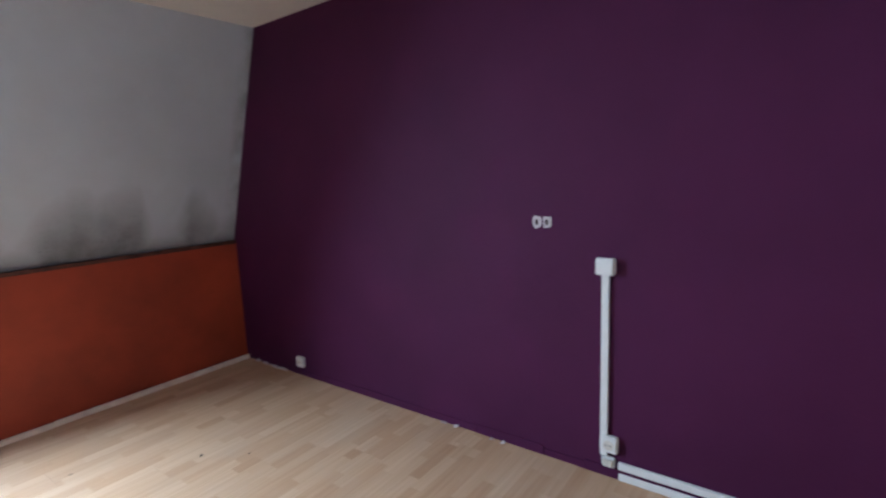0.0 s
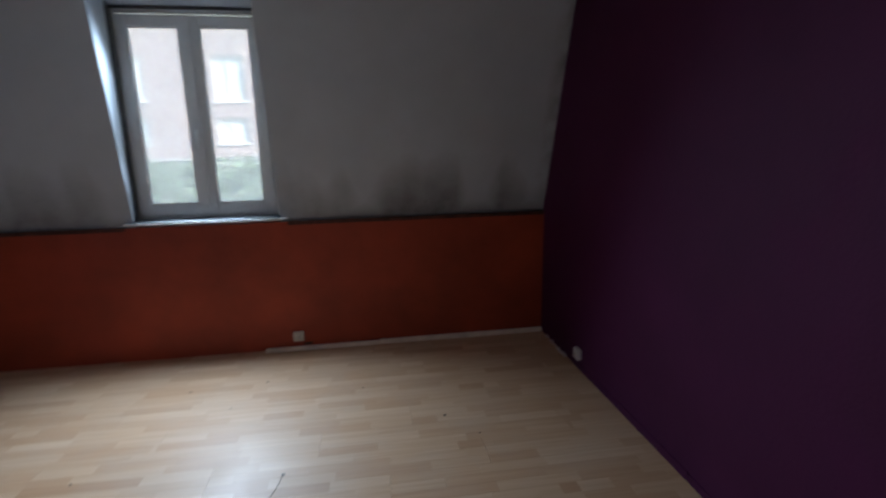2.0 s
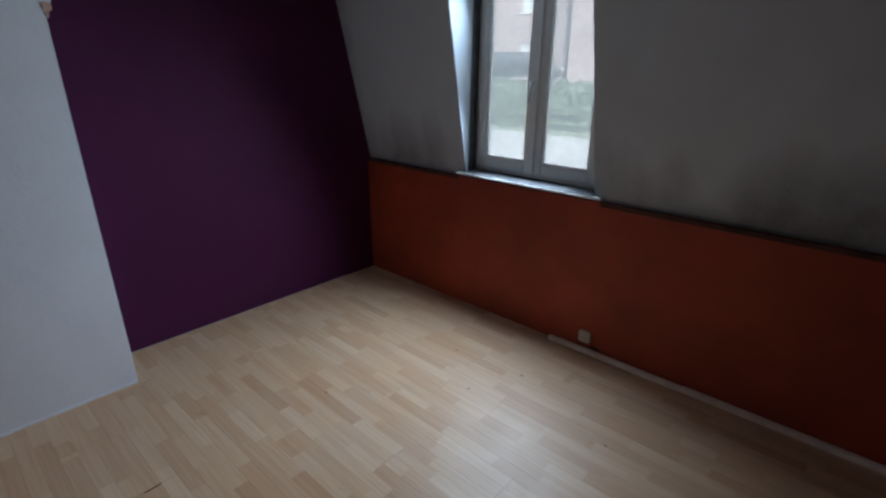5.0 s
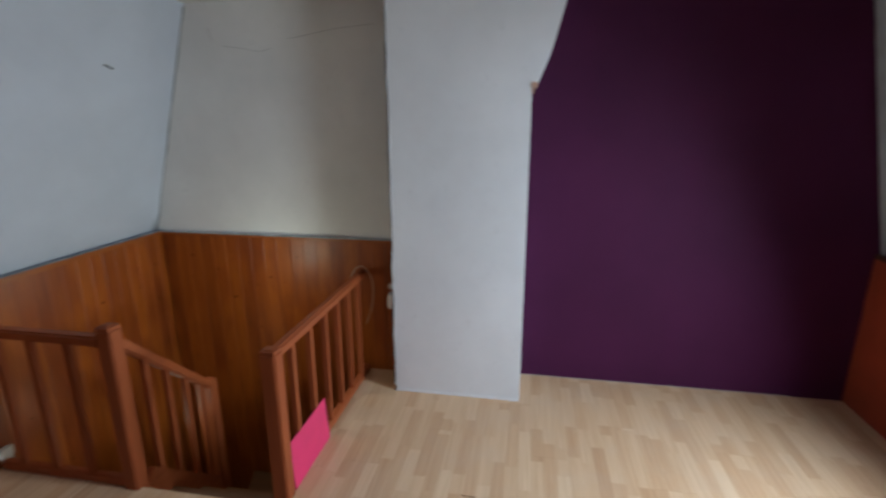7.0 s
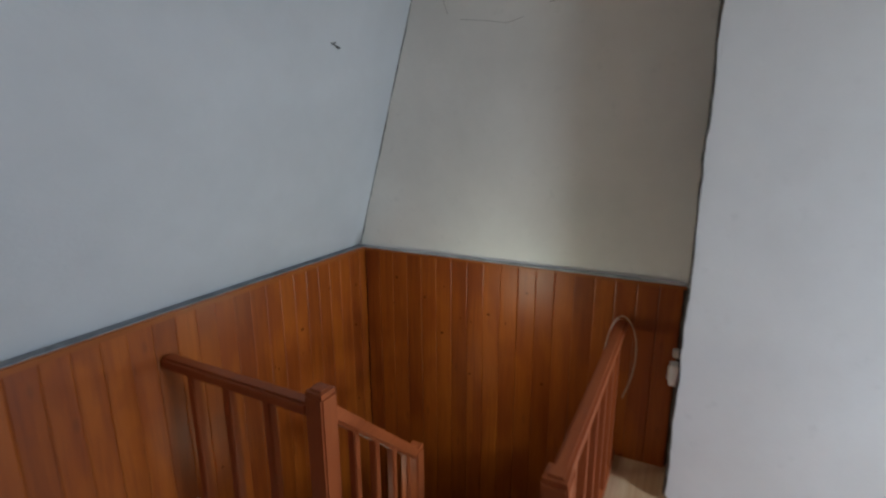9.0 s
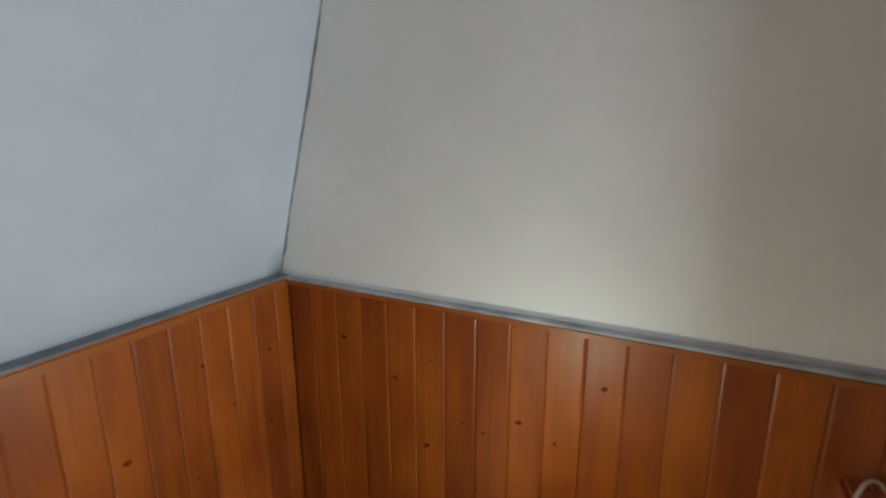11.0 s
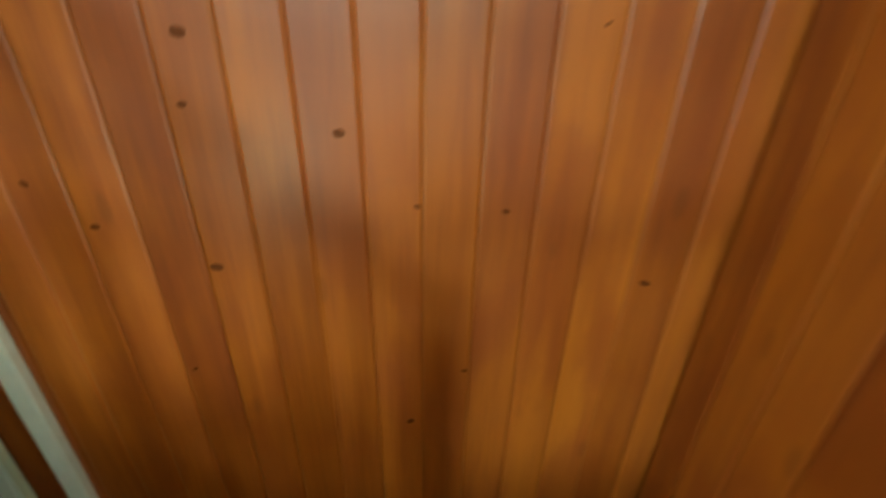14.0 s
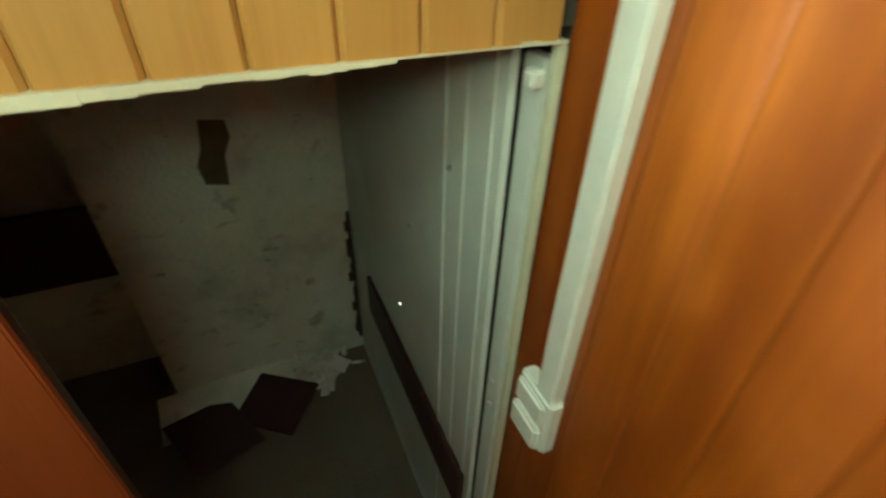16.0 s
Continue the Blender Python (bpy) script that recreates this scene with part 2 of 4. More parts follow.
def brickwork(name, c, joint):
    n = Nodes(name)
    b = n.tree.nodes.new("ShaderNodeTexBrick")
    b.inputs["Scale"].default_value = 1.0
    b.inputs["Brick Width"].default_value, b.inputs["Row Height"].default_value = 0.22, 0.075
    b.inputs["Mortar Size"].default_value = 0.008
    b.inputs["Color1"].default_value, b.inputs["Color2"].default_value = (*tint(c, 0.85), 1), (*tint(c, 1.15), 1)
    b.inputs["Mortar"].default_value = (*joint, 1)
    sw = n.node("ShaderNodeSeparateXYZ")
    cb = n.node("ShaderNodeCombineXYZ")
    n.link(n.coord.outputs["Object"], sw.inputs[0])
    n.link(sw.outputs[0], cb.inputs[0])
    n.link(sw.outputs[2], cb.inputs[1])
    n.link(cb.outputs[0], b.inputs["Vector"])
    col = n.mix(n.math("MULTIPLY", n.noise(n.place(), 0.7, 4), 0.4), b.outputs[0], tint(c, 0.7))
    return n.done(col, 0.85, b.outputs["Fac"], 0.3, 0.01)


WALL_PURPLE = gloss_paint("purple_wall_paint", (0.067, 0.0112, 0.047), 0.66)
WALL_ORANGE = plaster("orange_wall_paint", (0.34, 0.05, 0.019), 0.55, 0.3, 60, 0.2)
SLOPE_FRONT = mouldy_darkened("white_slope_with_mould", (0.54, 0.58, 0.625), 0.95, 1.26, True)
SLOPE_BACK = mouldy_darkened("white_slope", (0.55, 0.57, 0.61), 0.93, 1.02, False)
WHITE_WALL = plaster("white_wall_paint", (0.74, 0.71, 0.68), 0.5, 0.08, 45, 0.4)
WHITE_BREAST = plaster("white_breast_paint", (0.72, 0.72, 0.74), 0.55, 0.07, 60, 0.25)
WHITE_CEILING = plaster("white_ceiling_paint", (0.78, 0.76, 0.70), 0.8, 0.06, 70, 0.3)
GREY_LEDGE = plain("grey_ledge_paint", (0.17, 0.18, 0.2), 0.6, 0, 0.3, 12)
PANEL_WOOD = wood("varnished_pine_panel", (0.165, 0.025, 0.0035), (0.47, 0.117, 0.009), 0.41, 0.25, spread=0.2, gloss=0.5, boards=True)
PANEL_PALE = wood("pale_pine_panel", (0.38, 0.185, 0.05), (0.56, 0.305, 0.105), 0.34, 0.3)
RAIL_WOOD = wood("stained_rail_wood", (0.25, 0.05, 0.014), (0.40, 0.10, 0.028), 0.55, 0.15)
RAIL_WOOD_X = wood("stained_rail_wood_x", (0.25, 0.05, 0.014), (0.40, 0.10, 0.028), 0.55, 0.1, 0)
RAIL_WOOD_Y = wood("stained_rail_wood_y", (0.25, 0.05, 0.014), (0.40, 0.10, 0.028), 0.55, 0.1, 1)
TREAD_WOOD = wood("worn_tread_wood", (0.10, 0.04, 0.018), (0.2, 0.085, 0.035), 0.5, 0.1, 1)
TRIM_RED = wood("red_brown_trim", (0.13, 0.03, 0.016), (0.21, 0.055, 0.03), 0.3, 0.0, 1)
CAP_WOOD_X = wood("panel_cap_wood_x", (0.24, 0.06, 0.014), (0.38, 0.115, 0.028), 0.35, 0.1, 0)
CAP_WOOD_Y = wood("panel_cap_wood_y", (0.24, 0.06, 0.014), (0.38, 0.115, 0.028), 0.35, 0.1, 1)
KNOT = wood("pine_knot", (0.075, 0.015, 0.003), (0.14, 0.032, 0.006), 0.6, 0.0, gloss=0.1)
FLOOR = laminate()
SUBFLOOR = plain("dark_subfloor", (0.06, 0.05, 0.042), 0.9)
PVC = plain("white_pvc", (0.70, 0.685, 0.66), 0.32, 0, 0.04, 15, 0.04)
PLASTIC = plain("white_plastic", (0.74, 0.73, 0.70), 0.38, 0, 0.05, 25, 0.05)
PLASTIC_OLD = plain("yellowed_plastic", (0.66, 0.6, 0.52), 0.42, 0, 0.08, 25, 0.05)
SOCKET_DARK = plain("socket_hole", (0.02, 0.02, 0.02), 0.6)
GLASS = clear_glass()
FILLER = plaster("white_filler", (0.62, 0.55, 0.55), 0.85, 0.15, 80, 0.6)
CHIP = plaster("bare_plaster", (0.52, 0.33, 0.25), 0.9, 0.15, 60, 0.6)
SKIRT = plain("pinkish_skirting", (0.88, 0.74, 0.62), 0.55, 0, 0.18, 9, 0.2)
FRAME_WHITE = plaster("chipped_white_frame", (0.62, 0.58, 0.46), 0.6, 0.14, 40, 0.5)
OLD_GREY = old_wall("stained_grey_wall", (0.66, 0.68, 0.62))
GREY_BOARD = plain("grey_painted_board", (0.60, 0.615, 0.60), 0.42, 0, 0.1, 4, 0.15)
MAROON = plain("dark_maroon_paint", (0.045, 0.012, 0.014), 0.55, 0, 0.2, 10)
LOBBY_FLOOR = old_wall("dusty_brown_floor", (0.13, 0.10, 0.075))
SCREW = plain("steel_screw", (0.5, 0.5, 0.5), 0.3, 1.0)
PINK = plain("pink_card", (0.72, 0.035, 0.13), 0.5, 0, 0.06, 8, 0.05)
CABLE = plain("beige_cable", (0.42, 0.28, 0.2), 0.5)
FLOOR_GAP = plain("dirty_floor_joint", (0.17, 0.115, 0.07), 0.9)
DARK_MOTTLE = plain("dark_mottled_paint", (0.07, 0.07, 0.072), 0.85, 0, 0.45, 14, 0.3)
DARK_GREY = plain("mottled_dark_grey", (0.11, 0.105, 0.095), 0.9, 0, 0.4, 25)
CRACK = plain("crack_shadow_line", (0.05, 0.04, 0.035), 0.9)
BRICK = brickwork("red_brick", (0.40, 0.29, 0.265), (0.46, 0.42, 0.39))
PALE_PANE = plain("curtained_pane", (0.62, 0.66, 0.67), 0.15)
RENDERED = plaster("pale_render", (0.4, 0.37, 0.33), 0.85, 0.08, 8, 0.2)
ROOF = plain("slate_roof", (0.10, 0.11, 0.12), 0.7, 0, 0.2, 3)
OUT_WHITE = plain("white_outdoor_paint", (0.78, 0.78, 0.76), 0.5)
DARK_PANE = plain("dark_window_pane", (0.08, 0.09, 0.1), 0.1)
LEAF = plain("hedge_leaf", (0.12, 0.165, 0.085), 0.6, 0, 0.3, 3)
PAVE = plain("pale_paving", (0.45, 0.44, 0.41), 0.9, 0, 0.12, 0.6)
GRASS = plain("rough_grass", (0.19, 0.21, 0.15), 0.95, 0, 0.3, 0.8)
ASPHALT = plain("asphalt", (0.06, 0.06, 0.06), 0.9, 0, 0.15, 1.0)
CAR_BLACK = plain("black_car_paint", (0.025, 0.027, 0.03), 0.15)
CAR_WHITE = plain("white_car_paint", (0.75, 0.75, 0.75), 0.2)


# ---------------------------------------------------------------- mesh helpers
def bx(bm, lo, hi, bevel=0.0, m=None):
    """Adds a box to bm, with its edges rounded by bevel."""
    vs = bmesh.ops.create_cube(bm, size=1)["verts"]
    for v in vs:
        v.co = Vector([(lo[i] + hi[i]) / 2 + v.co[i] * (hi[i] - lo[i]) for i in range(3)])
    if bevel:
        es = list({e for v in vs for e in v.link_edges})
        vs = list({v for f in bmesh.ops.bevel(bm, geom=es, offset=bevel, segments=2, affect="EDGES")["faces"] for v in f.verts} | {v for v in vs if v.is_valid})
    if m is not None:
        bmesh.ops.transform(bm, matrix=m, verts=vs)
    return vs


def prism(bm, outline, axis, a, b):
    """Adds an outline of two coordinates, drawn out along the axis from a to b."""
    def spot(p, w):
        q = list(p)
        q.insert(axis, w)
        return q
    lo = [bm.verts.new(spot(p, a)) for p in outline]
    hi = [bm.verts.new(spot(p, b)) for p in outline]
    faces = [bm.faces.new(lo), bm.faces.new(hi)]
    n = len(outline)
    faces += [bm.faces.new((lo[i], lo[(i + 1) % n], hi[(i + 1) % n], hi[i])) for i in range(n)]
    bmesh.ops.recalc_face_normals(bm, faces=faces)
    return lo + hi


def rod(bm, a, b, r0, r1=None, sides=12):
    """Adds a round rod from a to b."""
    a, b = Vector(a), Vector(b)
    m = Matrix.Translation((a + b) / 2) @ (b - a).to_track_quat("Z", "Y").to_matrix().to_4x4()
    bmesh.ops.create_cone(bm, cap_ends=True, segments=sides, radius1=r0, radius2=r0 if r1 is None else r1, depth=(b - a).length, matrix=m)


def mesh(name, bm, mat, smooth=False):
    me = bpy.data.meshes.new(name)
    bm.to_mesh(me)
    bm.free()
    me.materials.append(mat)
    if smooth:
        me.shade_smooth()
    return me


def part(name, bm, mat, parent=None, label="", smooth=False):
    """Links bm as one mesh object, under a thing or a part."""
    ob = new(name, mesh(name, bm, mat, smooth))
    if parent is not None:
        ob.parent = parent
        ob.matrix_parent_inverse = parent.matrix_basis.inverted()
    if label:
        ob["label"] = label
    return ob


def thing(name, at, label, category, group=""):
    ob = new(name)
    ob.empty_display_size = 0.05
    ob.location = at
    ob.matrix_basis = Matrix.Translation(at)
    return tagged(ob, label, category, group)


def box_part(name, lo, hi, mat, parent=None, bevel=0.0, label="", m=None):
    bm = bmesh.new()
    bx(bm, lo, hi, bevel, m)
    return part(name, bm, mat, parent, label)


def structure(name, bm, mat, label, category):
    return tagged(part(name, bm, mat), label, category, kind="structure")


rng = random.Random(7)

# ---------------------------------------------------------------- the plan, in metres
W = 3.91            # from gable to gable
BACK = -4.60        # wall behind the pine boards
H = 2.43            # ceiling
FOOT = 0.952        # top of the low walls
WX0, WX1, WZ0, WZ1 = 1.0, 1.975, 0.985, 2.375   # window recess
EDGE_X = 1.405      # nosing of the landing
STAIR_X, STAIR_Y = 1.475, -3.088                 # edges of the stair opening
DEEP = -1.95        # floor of the lobby below
RECX = 0.084        # gable wall by the stairs
DOOR_X = 1.50       # wall under the landing's edge
DOOR_Y = -3.95      # far jamb of the low opening
DOOR_Z = -0.222

# gables
bm = bmesh.new()
bx(bm, (W, BACK - 0.3, DEEP - 0.3), (W + 0.25, 0.3, H + 0.15))
structure("wall_east", bm, WALL_PURPLE, "dark purple painted gable wall, scuffed", "wall")
bm = bmesh.new()
bx(bm, (-0.25, -2.79, -0.3), (0, 0.3, H + 0.15))
structure("wall_west", bm, WALL_PURPLE, "dark purple painted wall beside the chimney breast", "wall")
bm = bmesh.new()
bx(bm, (-0.25, BACK - 0.3, DEEP - 0.3), (RECX, -2.79, H + 0.15))
structure("wall_west_stairs", bm, WHITE_WALL, "white painted wall above the stair panelling", "wall")

# low walls and slopes
bm = bmesh.new()
bx(bm, (0, 0, -0.3), (W, 0.25, FOOT))
structure("wall_north", bm, WALL_ORANGE, "low rust-orange painted wall under the window", "wall")
bm = bmesh.new()


def lean(x):
    """How far the slope has come into the room at the ceiling; the roof twists a little."""
    return -0.30 - 0.192 * x / W


def slope_y(x, z):
    return 0.028 + (lean(x) - 0.028) * (z - FOOT) / (H - FOOT)


def reveal_x(y, z):
    """Where the splayed reveal stands, by depth and height."""
    t = (z - FOOT) / (H - FOOT)
    return WX0 + (0.25 - y) / (0.25 - slope_y(1.1, z)) * (0.0245 + 0.082 * t)


front = [(0.028, FOOT), (-0.492, H - 0.001), (0.25, H - 0.001), (0.25, FOOT)]
for v in prism(bm, front, 0, 0, WX0):
    x = v.co.x
    if v.co.y < 0:
        v.co.y = lean(min(x, 1.1))
    if x > 0.5:
        v.co.x = reveal_x(v.co.y, v.co.z)
structure("wall_north_slope_1", bm, SLOPE_FRONT, "white sloping attic wall with mould at its foot", "sloping wall")
bm = bmesh.new()
for v in prism(bm, front, 0, WX1, W):
    if v.co.y < 0:
        v.co.y = lean(v.co.x)
    if v.co.x < 2.5:
        v.co.x = WX1 + 0.03 * max(0.0, -v.co.y)
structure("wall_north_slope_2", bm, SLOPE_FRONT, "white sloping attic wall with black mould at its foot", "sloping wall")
bm = bmesh.new()
for v in prism(bm, [(-0.4, WZ1), (-0.492, H - 0.001), (0.25, H - 0.001), (0.25, WZ1)], 0, WX0, WX1):
    if v.co.y < 0:
        v.co.y = slope_y(v.co.x, v.co.z)
    if v.co.x > 1.5:
        v.co.x = WX1 + 0.03 * max(0.0, -v.co.y)
structure("wall_north_lintel", bm, SLOPE_FRONT, "white sloping strip over the window", "sloping wall")
bm = bmesh.new()
bx(bm, (RECX, BACK - 0.3, DEEP - 0.3), (W, BACK, FOOT))
structure("wall_south", bm, SUBFLOOR, "low wall behind the pine boards", "wall")
bm = bmesh.new()
prism(bm, [(-4.628, FOOT), (-4.19, H - 0.001), (-4.9, H - 0.001), (-4.9, FOOT)], 0, RECX, W)
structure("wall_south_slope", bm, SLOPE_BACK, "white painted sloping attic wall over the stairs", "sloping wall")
bm = bmesh.new()
bx(bm, (-0.25, BACK - 0.3, H), (W + 0.25, 0.3, H + 0.12))
structure("ceiling", bm, WHITE_CEILING, "off-white painted plaster ceiling", "ceiling")

# dark ledge on the low wall, mould-stained
for nm, lo, hi in (("ledge_north", (0, -0.004, FOOT - 0.022), (W, 0.03, FOOT + 0.004)),):
    bm = bmesh.new()
    bx(bm, (lo[0], lo[1], lo[2]), (WX0 - 0.03, hi[1], hi[2]), 0.003)
    bx(bm, (WX1 + 0.05, lo[1], lo[2]), hi, 0.003)
    structure(nm, bm, plain("mould_black_ledge", (0.085, 0.030, 0.020), 0.85, 0, 0.5, 10, 0.5), "mould-blackened ledge on the orange wall", "ledge")

# chimney breast: plumb flank towards the stairs, leaning flank above a chipped corner
bm = bmesh.new()
CH0, CH1, CHX = -2.797, -2.003, 0.348
prism(bm, [(CH0, -0.02), (CH1, -0.02), (CH1, 1.88), (-1.978, 1.90), (-1.905, 2.08), (-1.85, 2.29), (-1.82, H), (CH0, H)], 0, -0.05, CHX)
es = [e for e in bm.edges if all(v.co.x > 0.3 for v in e.verts) and abs(e.verts[0].co.z - e.verts[1].co.z) > 0.1]
bmesh.ops.bevel(bm, geom=es, offset=0.006, segments=2, affect="EDGES")
breast = structure("chimney_breast", bm, WHITE_BREAST, "white painted chimney breast with worn corners", "chimney breast")
def ragged(bm, rows, x0, x1):
    """A strip between two wavering lines; rows of (z, y0, y1)."""
    prism(bm, [(a, z) for z, a, b in rows] + [(b, z) for z, a, b in reversed(rows)], 0, x0, x1)


bm = bmesh.new()
rows = []
for k in range(100):
    z = 0.036 + k * (H - 0.04) / 99
    w = 0.006 + 0.008 * noise.noise(Vector((0.3, z * 5.0, 1.7))) + 0.005 * noise.noise(Vector((2.1, z * 21.0, 0.4)))
    rows.append((z, CH0 - max(0.001, w), CH0 + 0.004))
ragged(bm, rows, CHX - 0.03, CHX + 0.0025)
part("ragged_edge", bm, WHITE_BREAST, breast, "ragged wallpaper edge")
# dark ragged strip that shows past the wallpaper edge
bm = bmesh.new()
ragged(bm, [(z, a - 0.010 - 0.006 * noise.noise(Vector((4.4, z * 9.0, 2.0))), b - 0.002) for z, a, b in rows], CHX - 0.06, CHX - 0.006)
part("open_joint", bm, DARK_GREY, breast, "dark ragged strip along the breast")
bm = bmesh.new()
bx(bm, (CHX - 0.04, CH1 - 0.012, 1.872), (CHX + 0.006, CH1 + 0.028, 1.915), 0.008)
bx(bm, (CHX - 0.03, CH1 - 0.004, 1.845), (CHX + 0.004, CH1 + 0.012, 1.876), 0.006)
part("chipped_corner", bm, CHIP, breast, "bare pinkish plaster chip")
# flank turned from the window: its shade is put into a darker grey
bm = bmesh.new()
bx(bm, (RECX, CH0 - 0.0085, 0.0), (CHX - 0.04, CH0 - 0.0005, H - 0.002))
part("flank", bm, plaster("shaded_flank_paint", (0.38, 0.34, 0.30), 0.85, 0.25, 40, 0.4), breast, "flank towards the stairs, its shade put into the grey colour")
# crumbled plaster along the feet of the purple wall and the breast
bm = bmesh.new()
outline = [(0.004 + 0.006 * abs(noise.noise(Vector((0.7, k * 0.45, 3.0)))) + 0.004 * abs(noise.noise(Vector((9.1, k * 1.7, 1.0)))), CH1 + 0.01 + k * 0.0245) for k in range(70)]
prism(bm, [(-0.01, outline[0][1])] + outline + [(-0.01, outline[-1][1])], 2, 0.0, 0.004)
structure("plaster_edge", bm, plaster("crumbled_plaster", (0.42, 0.34, 0.29), 0.9, 0.2, 60, 0.6), "crumbled pale plaster along the foot of the wall", "plaster edge")
bm = bmesh.new()
outline = [(CHX + 0.003 + 0.007 * abs(noise.noise(Vector((4.7, k * 0.5, 3.0)))), CH0 + k * 0.0203) for k in range(40)]
prism(bm, [(CHX - 0.01, outline[0][1])] + outline + [(CHX - 0.01, outline[-1][1])], 2, 0.0, 0.012)
part("paint_edge", bm, WHITE_BREAST, breast, "dribbled white paint at the foot")

# outlet boxes on the breast's flank
sw = thing("wall_switch", (0.30, CH0 - 0.01, 0.56), "small white wall switch on the flank of the breast", "switch")
box_part("body", (0.275, CH0 - 0.045, 0.56), (0.335, CH0 - 0.008, 0.655), PLASTIC, sw, 0.005)
box_part("rocker", (0.285, CH0 - 0.052, 0.58), (0.325, CH0 - 0.043, 0.635), PLASTIC_OLD, sw, 0.003)
cl = thing("cable_clip", (0.31, CH0 - 0.01, 0.69), "small white broken cable clip on the flank", "cable clip")
box_part("body", (0.30, CH0 - 0.04, 0.69), (0.335, CH0 - 0.008, 0.725), PLASTIC_OLD, cl, 0.006)

# ---------------------------------------------------------------- floor
bm = bmesh.new()
bx(bm, (0, STAIR_Y + 0.0, -0.2), (W, 0.0, -0.0085))
bx(bm, (DOOR_X + 0.013, BACK, -0.2), (W, STAIR_Y, -0.0085))
bx(bm, (EDGE_X + 0.003, BACK, -0.021), (DOOR_X + 0.013, STAIR_Y, -0.0085))
floor = structure("floor", bm, SUBFLOOR, "light beech laminate floor, dusty and scuffed", "floor")

# ---------------------------------------------------------------- pine boards
BOARD = 0.0915


def board_mesh(length, width=BOARD, thick=0.012, groove=0.0020, c=0.0050, mat=PANEL_WOOD):
    """One tongue-and-groove board, its foot at the origin, face towards -y, chamfered along both edges."""
    bm = bmesh.new()
    g = 0.0004
    prism(bm, [(g, 0), (width - g, 0), (width - g, -thick + groove), (width - g - c, -thick), (g + c, -thick), (g, -thick + groove)], 2, 0, length)
    return mesh("board", bm, mat)


def put_boards(parent, me, count, start, step, turn, z):
    for i in range(count):
        ob = new("board", me)
        p = Vector(start) + Vector(step) * i
        skew = rng.gauss(0, 0.8)
        ob.matrix_basis = Matrix.Translation((p.x, p.y, z)) @ Euler((0, 0, radians(turn + skew))).to_matrix().to_4x4()
        ob.parent = parent


# ---------------------------------------------------------------- window
win = thing("window_1", (1.49, 0.16, WZ0), "white plastic casement window with two leaves, closed", "window")
win["kind"] = "structure"
FY = 0.13


def ring(name, x0, x1, z0, z1, w, y0, y1, mat, parent, bevel=0.006, wb=None, wt=None):
    """Four mitred-looking bars round an opening."""
    bm = bmesh.new()
    wb, wt = wb or w, wt or w
    bx(bm, (x0, y0, z0), (x0 + w, y1, z1), bevel)
    bx(bm, (x1 - w, y0, z0), (x1, y1, z1), bevel)
    bx(bm, (x0 + w - 0.004, y0 + 0.0007, z0), (x1 - w + 0.004, y1 - 0.0007, z0 + wb), bevel)
    bx(bm, (x0 + w - 0.004, y0 + 0.0007, z1 - wt), (x1 - w + 0.004, y1 - 0.0007, z1), bevel)
    return part(name, bm, mat, parent)


ring("frame", WX0 + 0.002, WX1 - 0.002, WZ0, WZ1 - 0.002, 0.042, FY + 0.012, FY + 0.085, PVC, win)
leaf_l = ring("leaf", 1.036, 1.490, 1.018, 2.318, 0.072, FY - 0.012, FY + 0.055, PVC, win)
leaf_r = ring("leaf", 1.478, 1.934, 1.018, 2.318, 0.072, FY - 0.004, FY + 0.055, PVC, win)
box_part("meeting_bar", (1.436, FY - 0.022, 1.022), (1.502, FY - 0.011, 2.314), PVC, win, 0.004)
for x0, x1, leaf in ((1.108, 1.418, leaf_l), (1.55, 1.862, leaf_r)):
    bm = bmesh.new()
    bx(bm, (x0 - 0.01, FY + 0.016, 1.08), (x1 + 0.01, FY + 0.02, 2.256))
    pane = part("pane", bm, GLASS, leaf)
    pane.visible_shadow = False
    g = ring("bead", x0 - 0.004, x1 + 0.004, 1.086, 2.25, 0.012, FY - 0.002, FY + 0.014, PVC, leaf, 0.003)
bm = bmesh.new()
bx(bm, (1.455, FY - 0.032, 1.515), (1.483, FY - 0.021, 1.60), 0.005)
plate = part("handle_plate", bm, PLASTIC, win)
bm = bmesh.new()
rod(bm, (1.469, FY - 0.03, 1.575), (1.469, FY - 0.062, 1.575), 0.011)
bx(bm, (1.457, FY - 0.070, 1.462), (1.481, FY - 0.052, 1.588), 0.007)
part("handle", bm, PLASTIC, win, "white lever handle", True)
for zz in (1.09, 2.2):
    bm = bmesh.new()
    rod(bm, (1.938, FY - 0.006, zz), (1.938, FY - 0.006, zz + 0.07), 0.008)
    part("hinge", bm, PLASTIC, win)
bm = bmesh.new()
bx(bm, (0.975, -0.032, FOOT + 0.018), (2.03, FY + 0.05, FOOT + 0.032), 0.004)
part("window_sill", bm, PVC, win)
bm = bmesh.new()
bx(bm, (WX0 + 0.002, -0.021, WZ0 - 0.0005), (WX1 + 0.004, FY + 0.012, WZ0 + 0.003))
part("sill_joint", bm, DARK_MOTTLE, win, "mould-blackened top of the sill")
# dark strip on the reveal beside the frame, and a bar at the head
bm = bmesh.new()
for v in prism(bm, [(0.0, FY), (0.0, FY - 0.085), (0.005, FY - 0.083), (0.005, FY)], 2, WZ0 + 0.005, WZ1 - 0.005):
    v.co.x += reveal_x(v.co.y, v.co.z) - 0.001
bx(bm, (WX0 + 0.004, FY + 0.0, WZ1 - 0.02), (WX1 - 0.004, FY + 0.02, WZ1 - 0.003))
